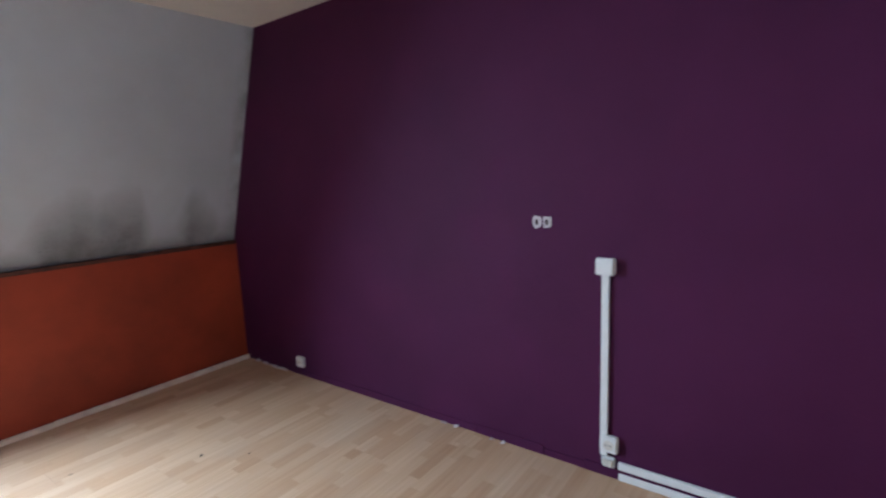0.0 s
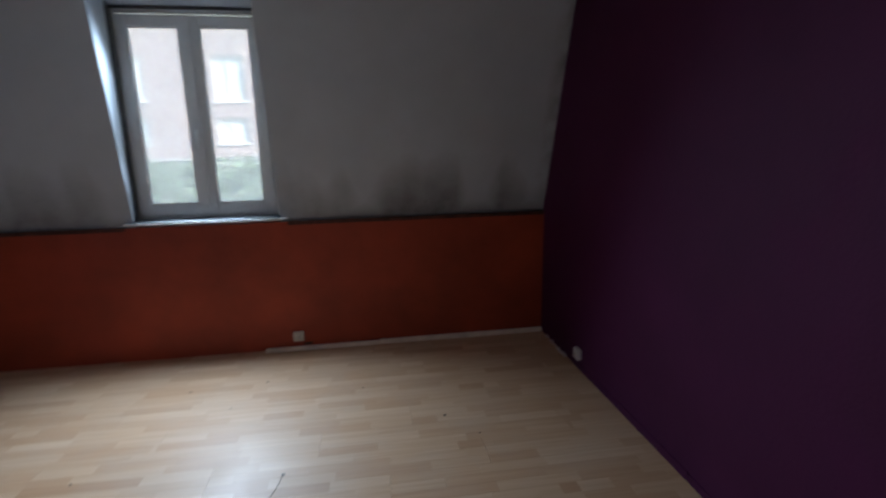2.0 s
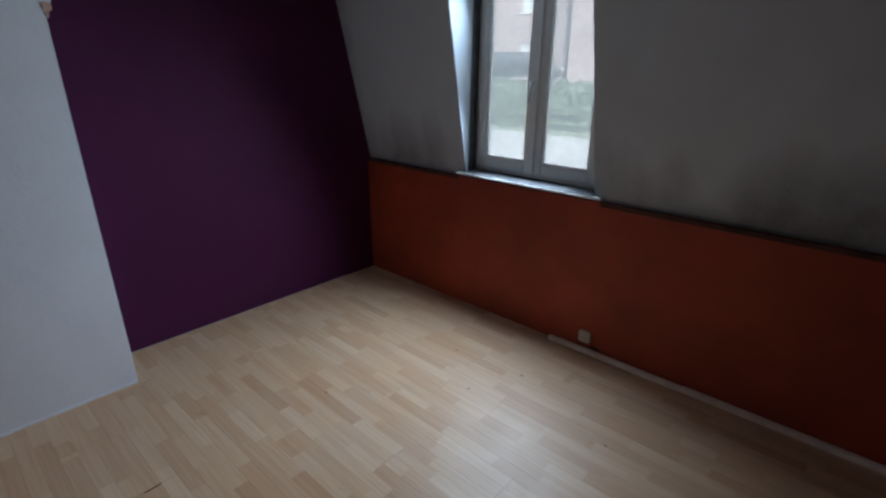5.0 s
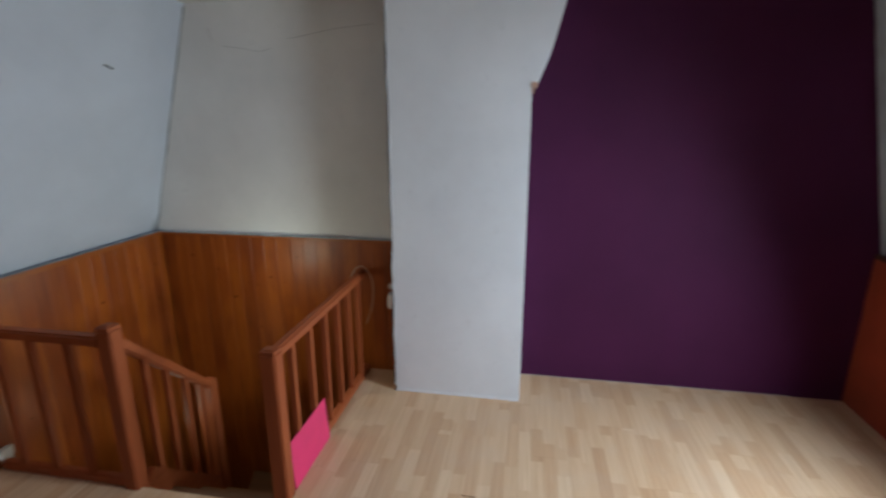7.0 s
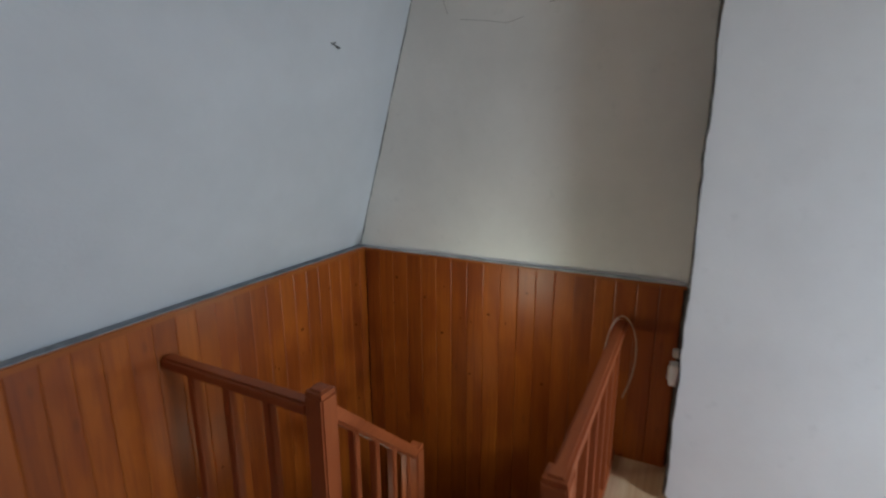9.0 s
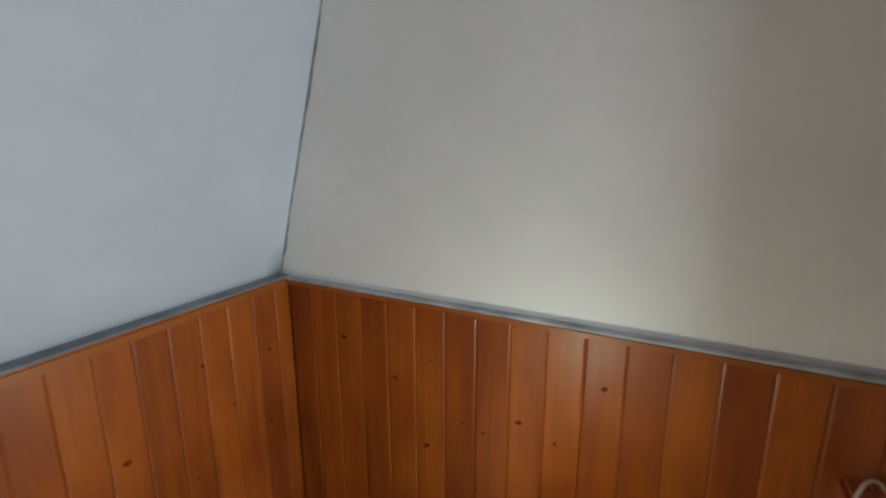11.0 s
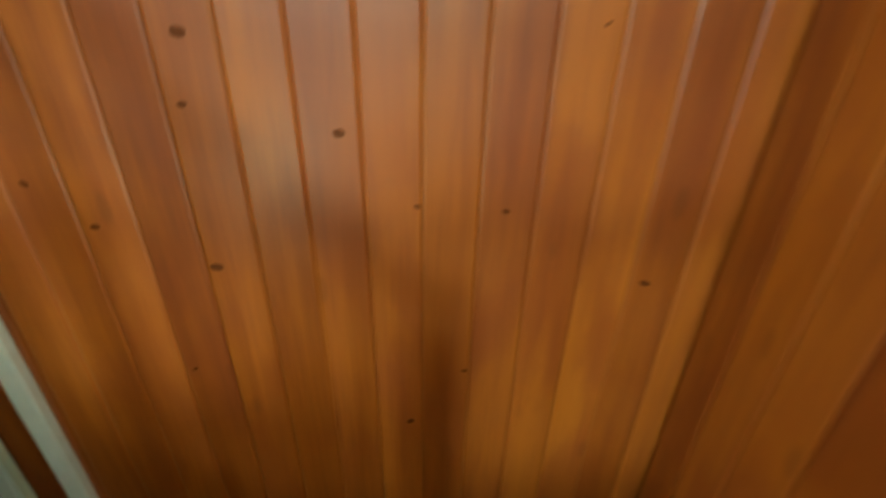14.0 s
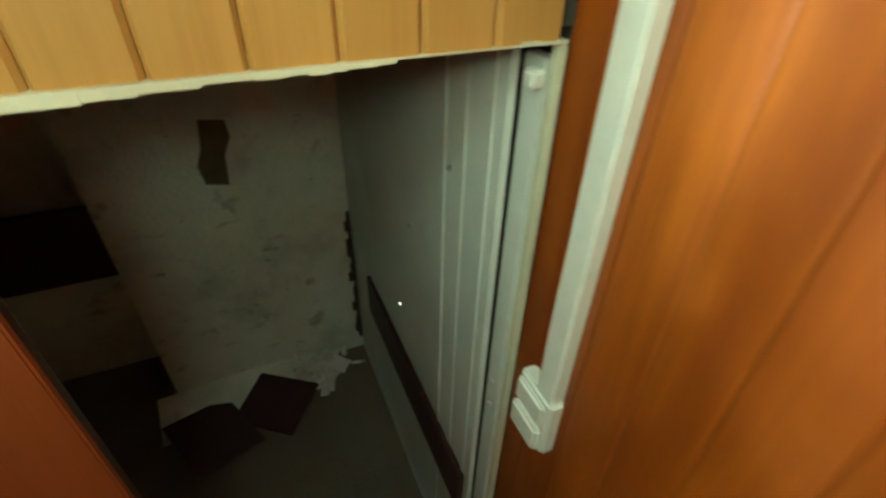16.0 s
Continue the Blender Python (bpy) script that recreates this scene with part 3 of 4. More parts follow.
part("mould_strip", bm, DARK_MOTTLE, win, "dark strip along the reveal and the window head")

# ---------------------------------------------------------------- fittings on the orange wall
def socket(at, face, size, label, mat=PLASTIC):
    """A square surface socket: body, sunk well and pin holes. face: turn about z, 0 looks to -y."""
    s = thing("wall_socket", at, label, "socket", "wall sockets")
    m = Matrix.Translation(at) @ Euler((0, 0, radians(face))).to_matrix().to_4x4()
    bm = bmesh.new()
    bx(bm, (-size / 2, -0.030, 0), (size / 2, 0.0, size), 0.006, m)
    part("body", bm, mat, s)
    bm = bmesh.new()
    rod(bm, m @ Vector((0, -0.0325, size / 2)), m @ Vector((0, -0.029, size / 2)), size * 0.29, None, 20)
    part("well", bm, PLASTIC_OLD, s)
    for dx in (-0.0095, 0.0095):
        bm = bmesh.new()
        rod(bm, m @ Vector((dx, -0.0335, size / 2)), m @ Vector((dx, -0.031, size / 2)), 0.0035, None, 8)
        part("pin_hole", bm, SOCKET_DARK, s)
    return s


socket((2.037, 0.0, 0.066), 0, 0.074, "white square wall socket on the orange wall", PLASTIC_OLD)
socket((W, -0.708, 0.07), -90, 0.075, "white square wall socket low on the purple wall")
bm = bmesh.new()
bx(bm, (2.07, -0.004, 0.028), (2.13, 0.004, 0.046), 0.002)
tagged(part("wall_gouge", bm, CRACK), "dark gouge in the orange wall by the socket", "gouge", kind="structure")
bm = bmesh.new()
bx(bm, (1.80, -0.044, 0.0), (2.62, -0.012, 0.027), 0.004)
bx(bm, (2.622, -0.040, 0.0), (3.905, -0.008, 0.030), 0.004)
tagged(part("baseboard", bm, SKIRT), "thin unpainted pinkish skirting strip", "skirting", kind="structure")

# ---------------------------------------------------------------- fittings on the purple gable
jb = thing("junction_box", (W, -2.89, 0.945), "white square box on top of the trunking", "junction box")
box_part("body", (W - 0.034, -2.930, 0.945), (W, -2.848, 1.018), PLASTIC, jb, 0.005)
box_part("cover", (W - 0.040, -2.924, 0.951), (W - 0.033, -2.854, 1.012), PLASTIC, jb, 0.003)
tr = thing("cable_trunking", (W, -2.888, 0.105), "white upright plastic cable trunking on the purple wall", "trunking")
box_part("base", (W - 0.012, -2.902, 0.105), (W, -2.873, 0.945), PLASTIC, tr, 0.002)
box_part("lid", (W - 0.018, -2.904, 0.105), (W - 0.011, -2.871, 0.945), PLASTIC, tr, 0.002)
socket((W, -2.912, 0.128), -90, 0.078, "white surface socket beside the foot of the trunking")
tb = thing("cable_outlet", (W, -2.908, 0.055), "small white cable outlet under the socket", "outlet")
box_part("body", (W - 0.026, -2.938, 0.055), (W, -2.880, 0.104), PLASTIC, tb, 0.006)
box_part("cap", (W - 0.031, -2.931, 0.062), (W - 0.025, -2.887, 0.097), PLASTIC_OLD, tb, 0.003)
sk = thing("skirting_trunking", (W, -3.7, 0.0), "white skirting trunking with a dark groove", "trunking")
box_part("lower_lid", (W - 0.016, BACK + 0.03, 0.002), (W, -2.955, 0.036), PLASTIC, sk, 0.003)
box_part("groove", (W - 0.006, BACK + 0.03, 0.034), (W, -2.955, 0.056), MAROON, sk)
box_part("upper_lid", (W - 0.018, BACK + 0.03, 0.054), (W, -2.952, 0.088), PLASTIC, sk, 0.003)
# two torn patches where a fitting hung
for k, y0 in enumerate((-2.563, -2.613)):
    bm = bmesh.new()
    r4 = random.Random(20 + k)
    ol = []
    for i in range(14):
        a = math.tau * i / 14
        q = 1 + r4.uniform(-0.16, 0.14)
        ol.append((y0 + 0.021 * q * math.copysign(abs(math.cos(a)) ** 0.6, math.cos(a)), 1.163 + 0.028 * q * math.copysign(abs(math.sin(a)) ** 0.6, math.sin(a))))
    prism(bm, ol, 0, W - 0.004, W + 0.002)
    pt = tagged(part("torn_patch", bm, FILLER), "torn pale plaster patch on the purple wall", "wall patch", "torn patches")
    bm = bmesh.new()
    bx(bm, (W - 0.0055, y0 - 0.006, 1.150), (W - 0.003, y0 + 0.008, 1.176), 0.001)
    part("hole", bm, MAROON, pt)
bm = bmesh.new()
r5 = random.Random(5)
for y, n, amp in ((-0.33, 26, 0.19), (-2.05, 3, 0.03), (-2.33, 3, 0.05), (-1.98, 3, 0.04)):
    for i in range(n):
        yy = y + r5.uniform(-amp, amp)
        s = r5.uniform(0.003, 0.009)
        m = Matrix.Translation((W - r5.uniform(0.004, 0.022), yy, s * 0.3)) @ Euler((r5.random(), r5.random(), r5.random() * 6)).to_matrix().to_4x4()
        bx(bm, (-s, -s * 1.6, -s * 0.4), (s, s * 1.6, s * 0.4), 0.0, m)
tagged(part("plaster_crumbs", bm, FILLER), "white plaster crumbs along the foot of the wall", "debris", kind="stuff")
bm = bmesh.new()
r6 = random.Random(9)
y = -0.6
while y > -4.5:
    l = r6.uniform(0.15, 0.5)
    bx(bm, (W - r6.uniform(0.005, 0.010), y - l, 0.0), (W + 0.002, y, r6.uniform(0.035, 0.06)), 0.003)
    y -= l
tagged(part("plaster_plinth", bm, WALL_PURPLE), "uneven purple plaster along the foot of the wall", "plinth", kind="structure")

# floor damage
for nm, pts, w in (("floor_gap", [(2.14, -1.463), (2.125, -1.54), (2.10, -1.62), (2.085, -1.66)], 0.0035), ("floor_gap", [(2.07, -1.668), (2.12, -1.66)], 0.003),
                   ("lifted_edge", [(2.13, -1.875), (2.19, -1.895), (2.235, -1.905), (2.34, -1.905)], 0.008), ("floor_gap", [(2.34, -1.905), (2.315, -2.02)], 0.004)):
    bm = bmesh.new()
    for (xa, ya), (xb, yb) in zip(pts, pts[1:]):
        a, b = Vector((xa, ya, 0.0006)), Vector((xb, yb, 0.0006))
        m = Matrix.Translation((a + b) / 2) @ Euler((0, 0, math.atan2(yb - ya, xb - xa))).to_matrix().to_4x4()
        bx(bm, (-(b - a).length / 2, -w * 0.3, -0.002), ((b - a).length / 2, w * 0.3, 0.0012), 0.0, m)
    tagged(part(nm, bm, FLOOR_GAP), "dark open joint in the laminate", "floor damage", kind="structure")
bm = bmesh.new()
for x, y, s in ((2.14, -1.455, 0.008), (1.45, -0.55, 0.006), (1.75, -0.8, 0.005), (2.95, -1.1, 0.009), (3.1, -1.3, 0.005), (1.2, -1.35, 0.006), (2.5, -0.7, 0.005), (1.9, -0.5, 0.007)):
    rod(bm, (x, y, -0.001), (x, y, 0.0015), s, None, 9)
tagged(part("floor_specks", bm, CRACK), "dark specks trodden into the floor", "specks", kind="stuff")

# ---------------------------------------------------------------- stair opening: rails
def post(name, x, y, z0, z1, w, parent):
    bm = bmesh.new()
    bx(bm, (x - w / 2, y - w / 2, z0), (x + w / 2, y + w / 2, z1 - 0.02), 0.006)
    prism(bm, [(x - w / 2 + 0.004, y - w / 2 + 0.004), (x + w / 2 - 0.004, y - w / 2 + 0.004), (x + w / 2 - 0.004, y + w / 2 - 0.004), (x - w / 2 + 0.004, y + w / 2 - 0.004)], 2, z1 - 0.022, z1 - 0.006)
    bx(bm, (x - w / 2 + 0.012, y - w / 2 + 0.012, z1 - 0.008), (x + w / 2 - 0.012, y + w / 2 - 0.012, z1), 0.004)
    return part(name, bm, RAIL_WOOD, parent)


guard = thing("stair_guard", (1.40, -4.2, 0.0), "orange-brown stained wooden stair guard with square balusters", "stair rail", "stair rails")
box_part("handrail", (1.372, BACK + 0.016, 0.735), (1.428, -3.85, 0.785), RAIL_WOOD_Y, guard, 0.010)
box_part("bottom_rail", (1.380, BACK + 0.040, 0.001), (1.422, -3.85, 0.050), RAIL_WOOD_Y, guard, 0.006)
for y in (-4.435, -4.245, -4.045):
    bm = bmesh.new()
    bx(bm, (1.384, y - 0.017, 0.045), (1.416, y + 0.017, 0.74), 0.004)
    part("baluster", bm, RAIL_WOOD, guard)
post("newel_post", 1.396, -3.815, -0.42, 0.838, 0.074, guard)

flight_rail = thing("stair_handrail", (1.06, -3.85, 0.0), "sloping stained handrail going down beside the stairs", "stair rail", "stair rails")
a, b = Vector((1.36, -3.82, 0.735)), Vector((0.735, -3.872, 0.155))
m = Matrix.Translation((a + b) / 2) @ (b - a).to_track_quat("X", "Z").to_matrix().to_4x4()
box_part("handrail", (-(b - a).length / 2, -0.024, -0.028), ((b - a).length / 2, 0.024, 0.024), RAIL_WOOD_X, flight_rail, 0.010, "", m)
m2 = Matrix.Translation((0, 0, -0.80)) @ m
box_part("string_board", (-(b - a).length / 2, -0.018, -0.11), ((b - a).length / 2, 0.018, 0.11), RAIL_WOOD_X, flight_rail, 0.004, "", m2)
for k in (0.22, 0.44, 0.66, 0.86):
    p = a.lerp(b, k)
    box_part("baluster", (p.x - 0.016, p.y - 0.016, p.z - 0.76), (p.x + 0.016, p.y + 0.016, p.z - 0.015), RAIL_WOOD, flight_rail, 0.004)
post("lower_newel_post", 0.722, -3.876, -1.85, 0.19, 0.066, flight_rail)

side = thing("landing_rail", (0.75, -3.067, 0.0), "stained wooden rail along the landing edge of the stairs", "stair rail", "stair rails")
box_part("handrail", (0.125, -3.092, 0.70), (1.32, -3.042, 0.752), RAIL_WOOD_X, side, 0.010)
box_part("bottom_rail", (0.125, -3.085, 0.004), (1.32, -3.049, 0.055), RAIL_WOOD_X, side, 0.005)
for x in (1.178, 0.985, 0.80, 0.62, 0.445, 0.265):
    box_part("baluster", (x - 0.016, -3.083, 0.05), (x + 0.016, -3.051, 0.705), RAIL_WOOD, side, 0.004)
post("newel_post", 1.352, -3.067, -0.30, 0.765, 0.074, side)

# things by the rail
card = thing("pink_sheet", (1.09, -3.035, 0.002), "bright pink rigid sheet leaning against the rail", "sheet")
m = Matrix.Translation((1.095, -3.036, 0.001)) @ Euler((radians(4), 0, 0)).to_matrix().to_4x4()
box_part("sheet", (-0.205, -0.003, 0.0), (0.205, 0.002, 0.245), PINK, card, 0.001, "", m)

cu = bpy.data.curves.new("cable_loop", "CURVE")
cu.dimensions, cu.bevel_depth, cu.bevel_resolution = "3D", 0.0035, 2
sp = cu.splines.new("NURBS")
pts = [(0.33, -3.12, 0.60), (0.27, -3.11, 0.74), (0.21, -3.08, 0.80), (0.18, -3.04, 0.79), (0.16, -2.995, 0.70), (0.17, -2.985, 0.58), (0.20, -3.0, 0.47), (0.23, -3.03, 0.40)]
sp.points.add(len(pts) - 1)
for q, c in zip(sp.points, pts):
    q.co = (*c, 1)
sp.use_endpoint_u = True
cu.materials.append(CABLE)
tagged(new("cable_loop", cu), "thin beige cable looped over the rail's end", "cable")

# ---------------------------------------------------------------- stairs, wooden, turning
flight = thing("staircase", (0.7, -3.8, DEEP), "dark worn wooden winding staircase", "staircase")
RISE, N1 = 0.195, 3


def step(outline, k):
    bm = bmesh.new()
    prism(bm, outline, 2, -RISE * k - 0.03, -RISE * k)
    part("tread", bm, TREAD_WOOD, flight)
    bm = bmesh.new()
    cx = sum(p[0] for p in outline) / len(outline)
    cy = sum(p[1] for p in outline) / len(outline)
    small = [(cx + (px - cx) * 0.97, cy + (py - cy) * 0.97) for px, py in outline]
    prism(bm, small, 2, -RISE * (k + 1) - 0.03, -RISE * k - 0.03)
    part("riser_block", bm, TREAD_WOOD, flight)


Y0, Y1, XW = -3.84, -3.10, 0.125
for i in range(N1):
    x1 = 1.40 - 0.225 * i
    xe = x1 + (0.02 if i else 0.10)
    step([(x1 - 0.225, Y0), (xe, Y0), (xe, Y1), (x1 - 0.225, Y1)], i + 1)
C = (0.725, -3.85)
step([C, (0.745, Y1), (XW, Y1), (XW, -3.42)], 4)
step([C, (XW, -3.40), (XW, -4.05)], 5)
step([C, (XW, -4.03), (XW, -4.57), (0.35, -4.57)], 6)
step([C, (0.33, -4.57), (0.74, -4.57)], 7)
for i in range(3):
    x0 = 0.725 + 0.245 * i
    step([(x0 - 0.02, -4.57), (x0 + 0.245, -4.57), (x0 + 0.245, -3.86), (x0 - 0.02, -3.86)], 8 + i if i < 2 else 9)

# walls that close the stair shaft below the floor
bm = bmesh.new()
bx(bm, (RECX, STAIR_Y, DEEP - 0.3), (DOOR_X + 1.9, STAIR_Y + 0.15, -0.2))
structure("wall_shaft_north", bm, OLD_GREY, "grimy wall below the landing", "wall")
bm = bmesh.new()
bx(bm, (-0.25, BACK - 0.3, DEEP - 0.3), (W, STAIR_Y + 0.2, DEEP))
structure("floor_lobby", bm, LOBBY_FLOOR, "dusty brown floor of the dark lobby", "floor")
bm = bmesh.new()
bx(bm, (0.74, -3.84, DEEP), (DOOR_X, -3.80, -0.62))
structure("wall_spandrel", bm, PANEL_WOOD, "pine wall between the two flights", "wall")

# ---------------------------------------------------------------- the low opening and the lobby behind it
bm = bmesh.new()
bx(bm, (DOOR_X + 0.0125, BACK, DOOR_Z + 0.016), (DOOR_X + 0.11, STAIR_Y, -0.2))
bx(bm, (DOOR_X + 0.0125, DOOR_Y + 0.003, DEEP), (DOOR_X + 0.03, STAIR_Y, DOOR_Z + 0.016))
wall_door = structure("wall_lobby", bm, SUBFLOOR, "thin wall with a low doorway to a dark lobby", "wall")
bm = bmesh.new()
bx(bm, (STAIR_X - 0.004, BACK + 0.016, -0.066), (DOOR_X + 0.013, STAIR_Y, -0.022), 0.006)
structure("trim_landing", bm, TRIM_RED, "glossy red-brown trim under the landing edge", "trim")
fr = thing("door_1", (DOOR_X, -4.26, DEEP), "low open doorway with a chipped white frame", "doorway")
fr["kind"] = "structure"
bm = bmesh.new()
r7 = random.Random(12)
y = BACK + 0.022
while y < DOOR_Y:
    l = min(r7.uniform(0.015, 0.06), DOOR_Y - y)
    d = r7.uniform(0.004, 0.008)
    bx(bm, (DOOR_X - 0.006 - r7.uniform(0, 0.0012), y, DOOR_Z + 0.012 - d - 0.03 * (y - BACK)), (DOOR_X + 0.06, y + l, DOOR_Z + 0.003), 0.0006)
    y += l
part("frame_head", bm, FRAME_WHITE, fr)
bm = bmesh.new()
bx(bm, (DOOR_X - 0.008, BACK + 0.019, DEEP), (DOOR_X + 0.012, BACK + 0.031, DOOR_Z + 0.002), 0.003)
part("frame_jamb", bm, FRAME_WHITE, fr)
bm = bmesh.new()
bx(bm, (DOOR_X + 0.013, BACK + 0.014, DEEP), (DOOR_X + 0.06, BACK + 0.035, DOOR_Z - 0.02), 0.002)
part("jamb_lining", bm, GREY_BOARD, fr, "grey painted lining")
bm = bmesh.new()
bx(bm, (DOOR_X + 0.004, BACK + 0.036, DOOR_Z - 0.052), (DOOR_X + 0.03, BACK + 0.056, DOOR_Z - 0.030), 0.004)
part("hinge_stub", bm, PLASTIC, fr)
for zz in (-0.86, -0.93):
    bm = bmesh.new()
    bmesh.ops.create_uvsphere(bm, u_segments=8, v_segments=6, radius=0.005, matrix=Matrix.Translation((DOOR_X + 0.03, BACK + 0.043, zz)))
    part("screw", bm, SCREW, fr)
# jamb towards the newel: varnished boards
bm = bmesh.new()
bx(bm, (DOOR_X - 0.004, DOOR_Y, DEEP), (DOOR_X + 0.012, -3.80, DOOR_Z + 0.02), 0.003)
part("board_jamb", bm, RAIL_WOOD, fr, "varnished reddish board")

LX = 2.70
bm = bmesh.new()
bx(bm, (LX, BACK - 0.1, DEEP), (LX + 0.1, -3.69, -0.2))
structure("wall_lobby_far", bm, OLD_GREY, "stained flaking wall in the dark lobby", "wall")
bm = bmesh.new()
bx(bm, (LX + 0.30, -3.72, DEEP), (LX + 0.40, STAIR_Y, -0.2))
structure("wall_lobby_recess", bm, OLD_GREY, "grey wall of a recess off the lobby", "wall")
bm = bmesh.new()
bx(bm, (DOOR_X + 0.05, BACK + 0.048, DEEP), (LX, BACK + 0.06, -0.2))
structure("wall_lobby_side", bm, GREY_BOARD, "grey painted board wall in the lobby", "wall")
bm = bmesh.new()
for x, w, d in ((1.575, 0.018, 0.004), (1.66, 0.030, 0.003), (1.735, 0.008, 0.005)):
    bx(bm, (x, BACK + 0.058, DEEP), (x + w, BACK + 0.060 + d, -0.215), 0.003)
structure("trim_lobby", bm, GREY_BOARD, "grey painted upright battens", "trim")
bm = bmesh.new()
bx(bm, (DOOR_X + 0.07, BACK + 0.058, -1.45), (2.42, BACK + 0.076, -1.27), 0.004)
tagged(part("maroon_rail", bm, MAROON), "dark maroon painted board fixed along the lobby wall", "board")
for x, z in ((1.94, -0.74), (1.72, -0.48), (2.31, -1.22), (2.05, -1.10)):
    bm = bmesh.new()
    bmesh.ops.create_uvsphere(bm, u_segments=8, v_segments=6, radius=0.007, matrix=Matrix.Translation((x, BACK + 0.062, z)))
    tagged(part("screw", bm, SCREW), "bright steel screw head in the grey board", "screw", "screws")
bm = bmesh.new()
bx(bm, (LX + 0.10, -3.688, -1.30), (LX + 0.14, STAIR_Y + 0.0, -1.0), 0.006)
tagged(part("maroon_board", bm, MAROON), "dark maroon board across the back of the lobby", "board")
# flaked patch and holes on the far wall
bm = bmesh.new()
prism(bm, [(-4.165, -0.71), (-4.085, -0.70), (-4.07, -0.80), (-4.045, -0.86), (-4.055, -0.93), (-4.13, -0.945), (-4.14, -0.83), (-4.17, -0.77)], 0, LX - 0.004, LX + 0.004)
tagged(part("flaked_patch", bm, plain("bare_brown_patch", (0.12, 0.085, 0.05), 0.9, 0, 0.3, 12, 0.3)), "brown bare patch where paint has flaked", "wall patch", kind="structure")
bm = bmesh.new()
r8 = random.Random(31)
for i in range(16):
    z = -1.15 - 0.045 * i
    bx(bm, (LX - r8.uniform(0.006, 0.02), BACK + 0.058, z - 0.05), (LX + 0.01, BACK + 0.073 + r8.uniform(0.0, 0.02), z), 0.003)
tagged(part("corner_crack", bm, CRACK), "black gap in the corner of the lobby walls", "crack", kind="structure")
# rubble on the lobby floor
sheet = thing("plaster_sheet", (2.6, -3.95, DEEP), "fallen pale plaster sheet lying against the wall", "debris")
m = Matrix.Translation((2.60, -3.98, DEEP + 0.012)) @ Euler((0, radians(-14), radians(4))).to_matrix().to_4x4()
box_part("sheet", (-0.11, -0.34, 0), (0.11, 0.36, 0.016), OLD_GREY, sheet, 0.003, "", m)
for k, (x, y, s, rz, tip) in enumerate(((2.41, -3.83, 0.17, 24, 10), (2.47, -4.09, 0.15, 50, -9))):
    m = Matrix.Translation((x, y, DEEP + 0.05)) @ Euler((radians(tip), radians(8), radians(rz))).to_matrix().to_4x4()
    bm = bmesh.new()
    bx(bm, (-s, -s * 0.8, 0), (s, s * 0.8, 0.012), 0.002, m)
    tagged(part("maroon_offcut", bm, MAROON), "dark maroon board offcut lying on the floor", "offcut", "maroon offcuts")
bm = bmesh.new()
for i in range(46):
    s = r8.uniform(0.008, 0.04)
    m = Matrix.Translation((2.62 + r8.gauss(0, 0.06), -4.30 + r8.gauss(0, 0.09), DEEP + s * 0.3 + r8.uniform(0, 0.04))) @ Euler((r8.random(), r8.random(), r8.random() * 6)).to_matrix().to_4x4()
    bx(bm, (-s, -s * 0.8, -s * 0.25), (s, s * 0.8, s * 0.25), 0.0, m)
tagged(part("plaster_rubble", bm, FILLER), "heap of broken plaster in the corner", "rubble", kind="stuff")

# ---------------------------------------------------------------- white conduit and switch by the stairs
cd = thing("cable_conduit", (1.383, BACK + 0.016, 0.08), "white plastic cable conduit along the pine boards", "conduit")
CY = BACK + 0.013
box_part("horizontal_run", (1.36, CY, 0.062), (W - 0.02, CY + 0.022, 0.094), PLASTIC, cd, 0.003)
box_part("upright_run", (1.362, CY, -0.735), (1.405, CY + 0.026, 0.096), PLASTIC, cd, 0.003)
box_part("elbow", (1.355, CY - 0.0, 0.050), (1.42, CY + 0.028, 0.103), PLASTIC, cd, 0.003)
sb = thing("stair_switch", (1.41, CY, -0.86), "white double switch box at the conduit's foot", "switch")
box_part("body", (1.356, CY, -0.852), (1.446, CY + 0.030, -0.722), PLASTIC, sb, 0.005)
box_part("rocker", (1.364, CY + 0.028, -0.780), (1.440, CY + 0.040, -0.730), PLASTIC, sb, 0.005)
box_part("rocker", (1.364, CY + 0.028, -0.844), (1.440, CY + 0.044, -0.790), PLASTIC, sb, 0.005)

# ---------------------------------------------------------------- outside the window
GZ, UP = -3.3, 0.9   # the yard below, and the lane on top of the bank
bm = bmesh.new()
prism(bm, [(-1800, GZ), (6.0, GZ), (9.5, -0.97), (15.5, -0.95), (17.6, UP - 0.25), (18.3, UP), (1800, UP), (1800, GZ - 3), (-1800, GZ - 3)], 0, -900, 900)
structure("ground", bm, GRASS, "green grassy bank rising behind the yard", "ground")
bm = bmesh.new()
bx(bm, (-120, 9.6, -1.3), (120, 15.4, -0.93))
structure("pavement", bm, PAVE, "pale concrete yard in overcast light", "paving")
bm = bmesh.new()
bx(bm, (-120, 18.4, UP - 0.2), (120, 21.2, UP + 0.006))
structure("road", bm, ASPHALT, "grey asphalt lane on top of the bank", "road")
bm = bmesh.new()
bx(bm, (-120, 21.2, UP - 0.2), (120, 22.4, UP + 0.12), 0.02)
structure("kerb", bm, PAVE, "pale concrete footpath along the house fronts", "kerb")


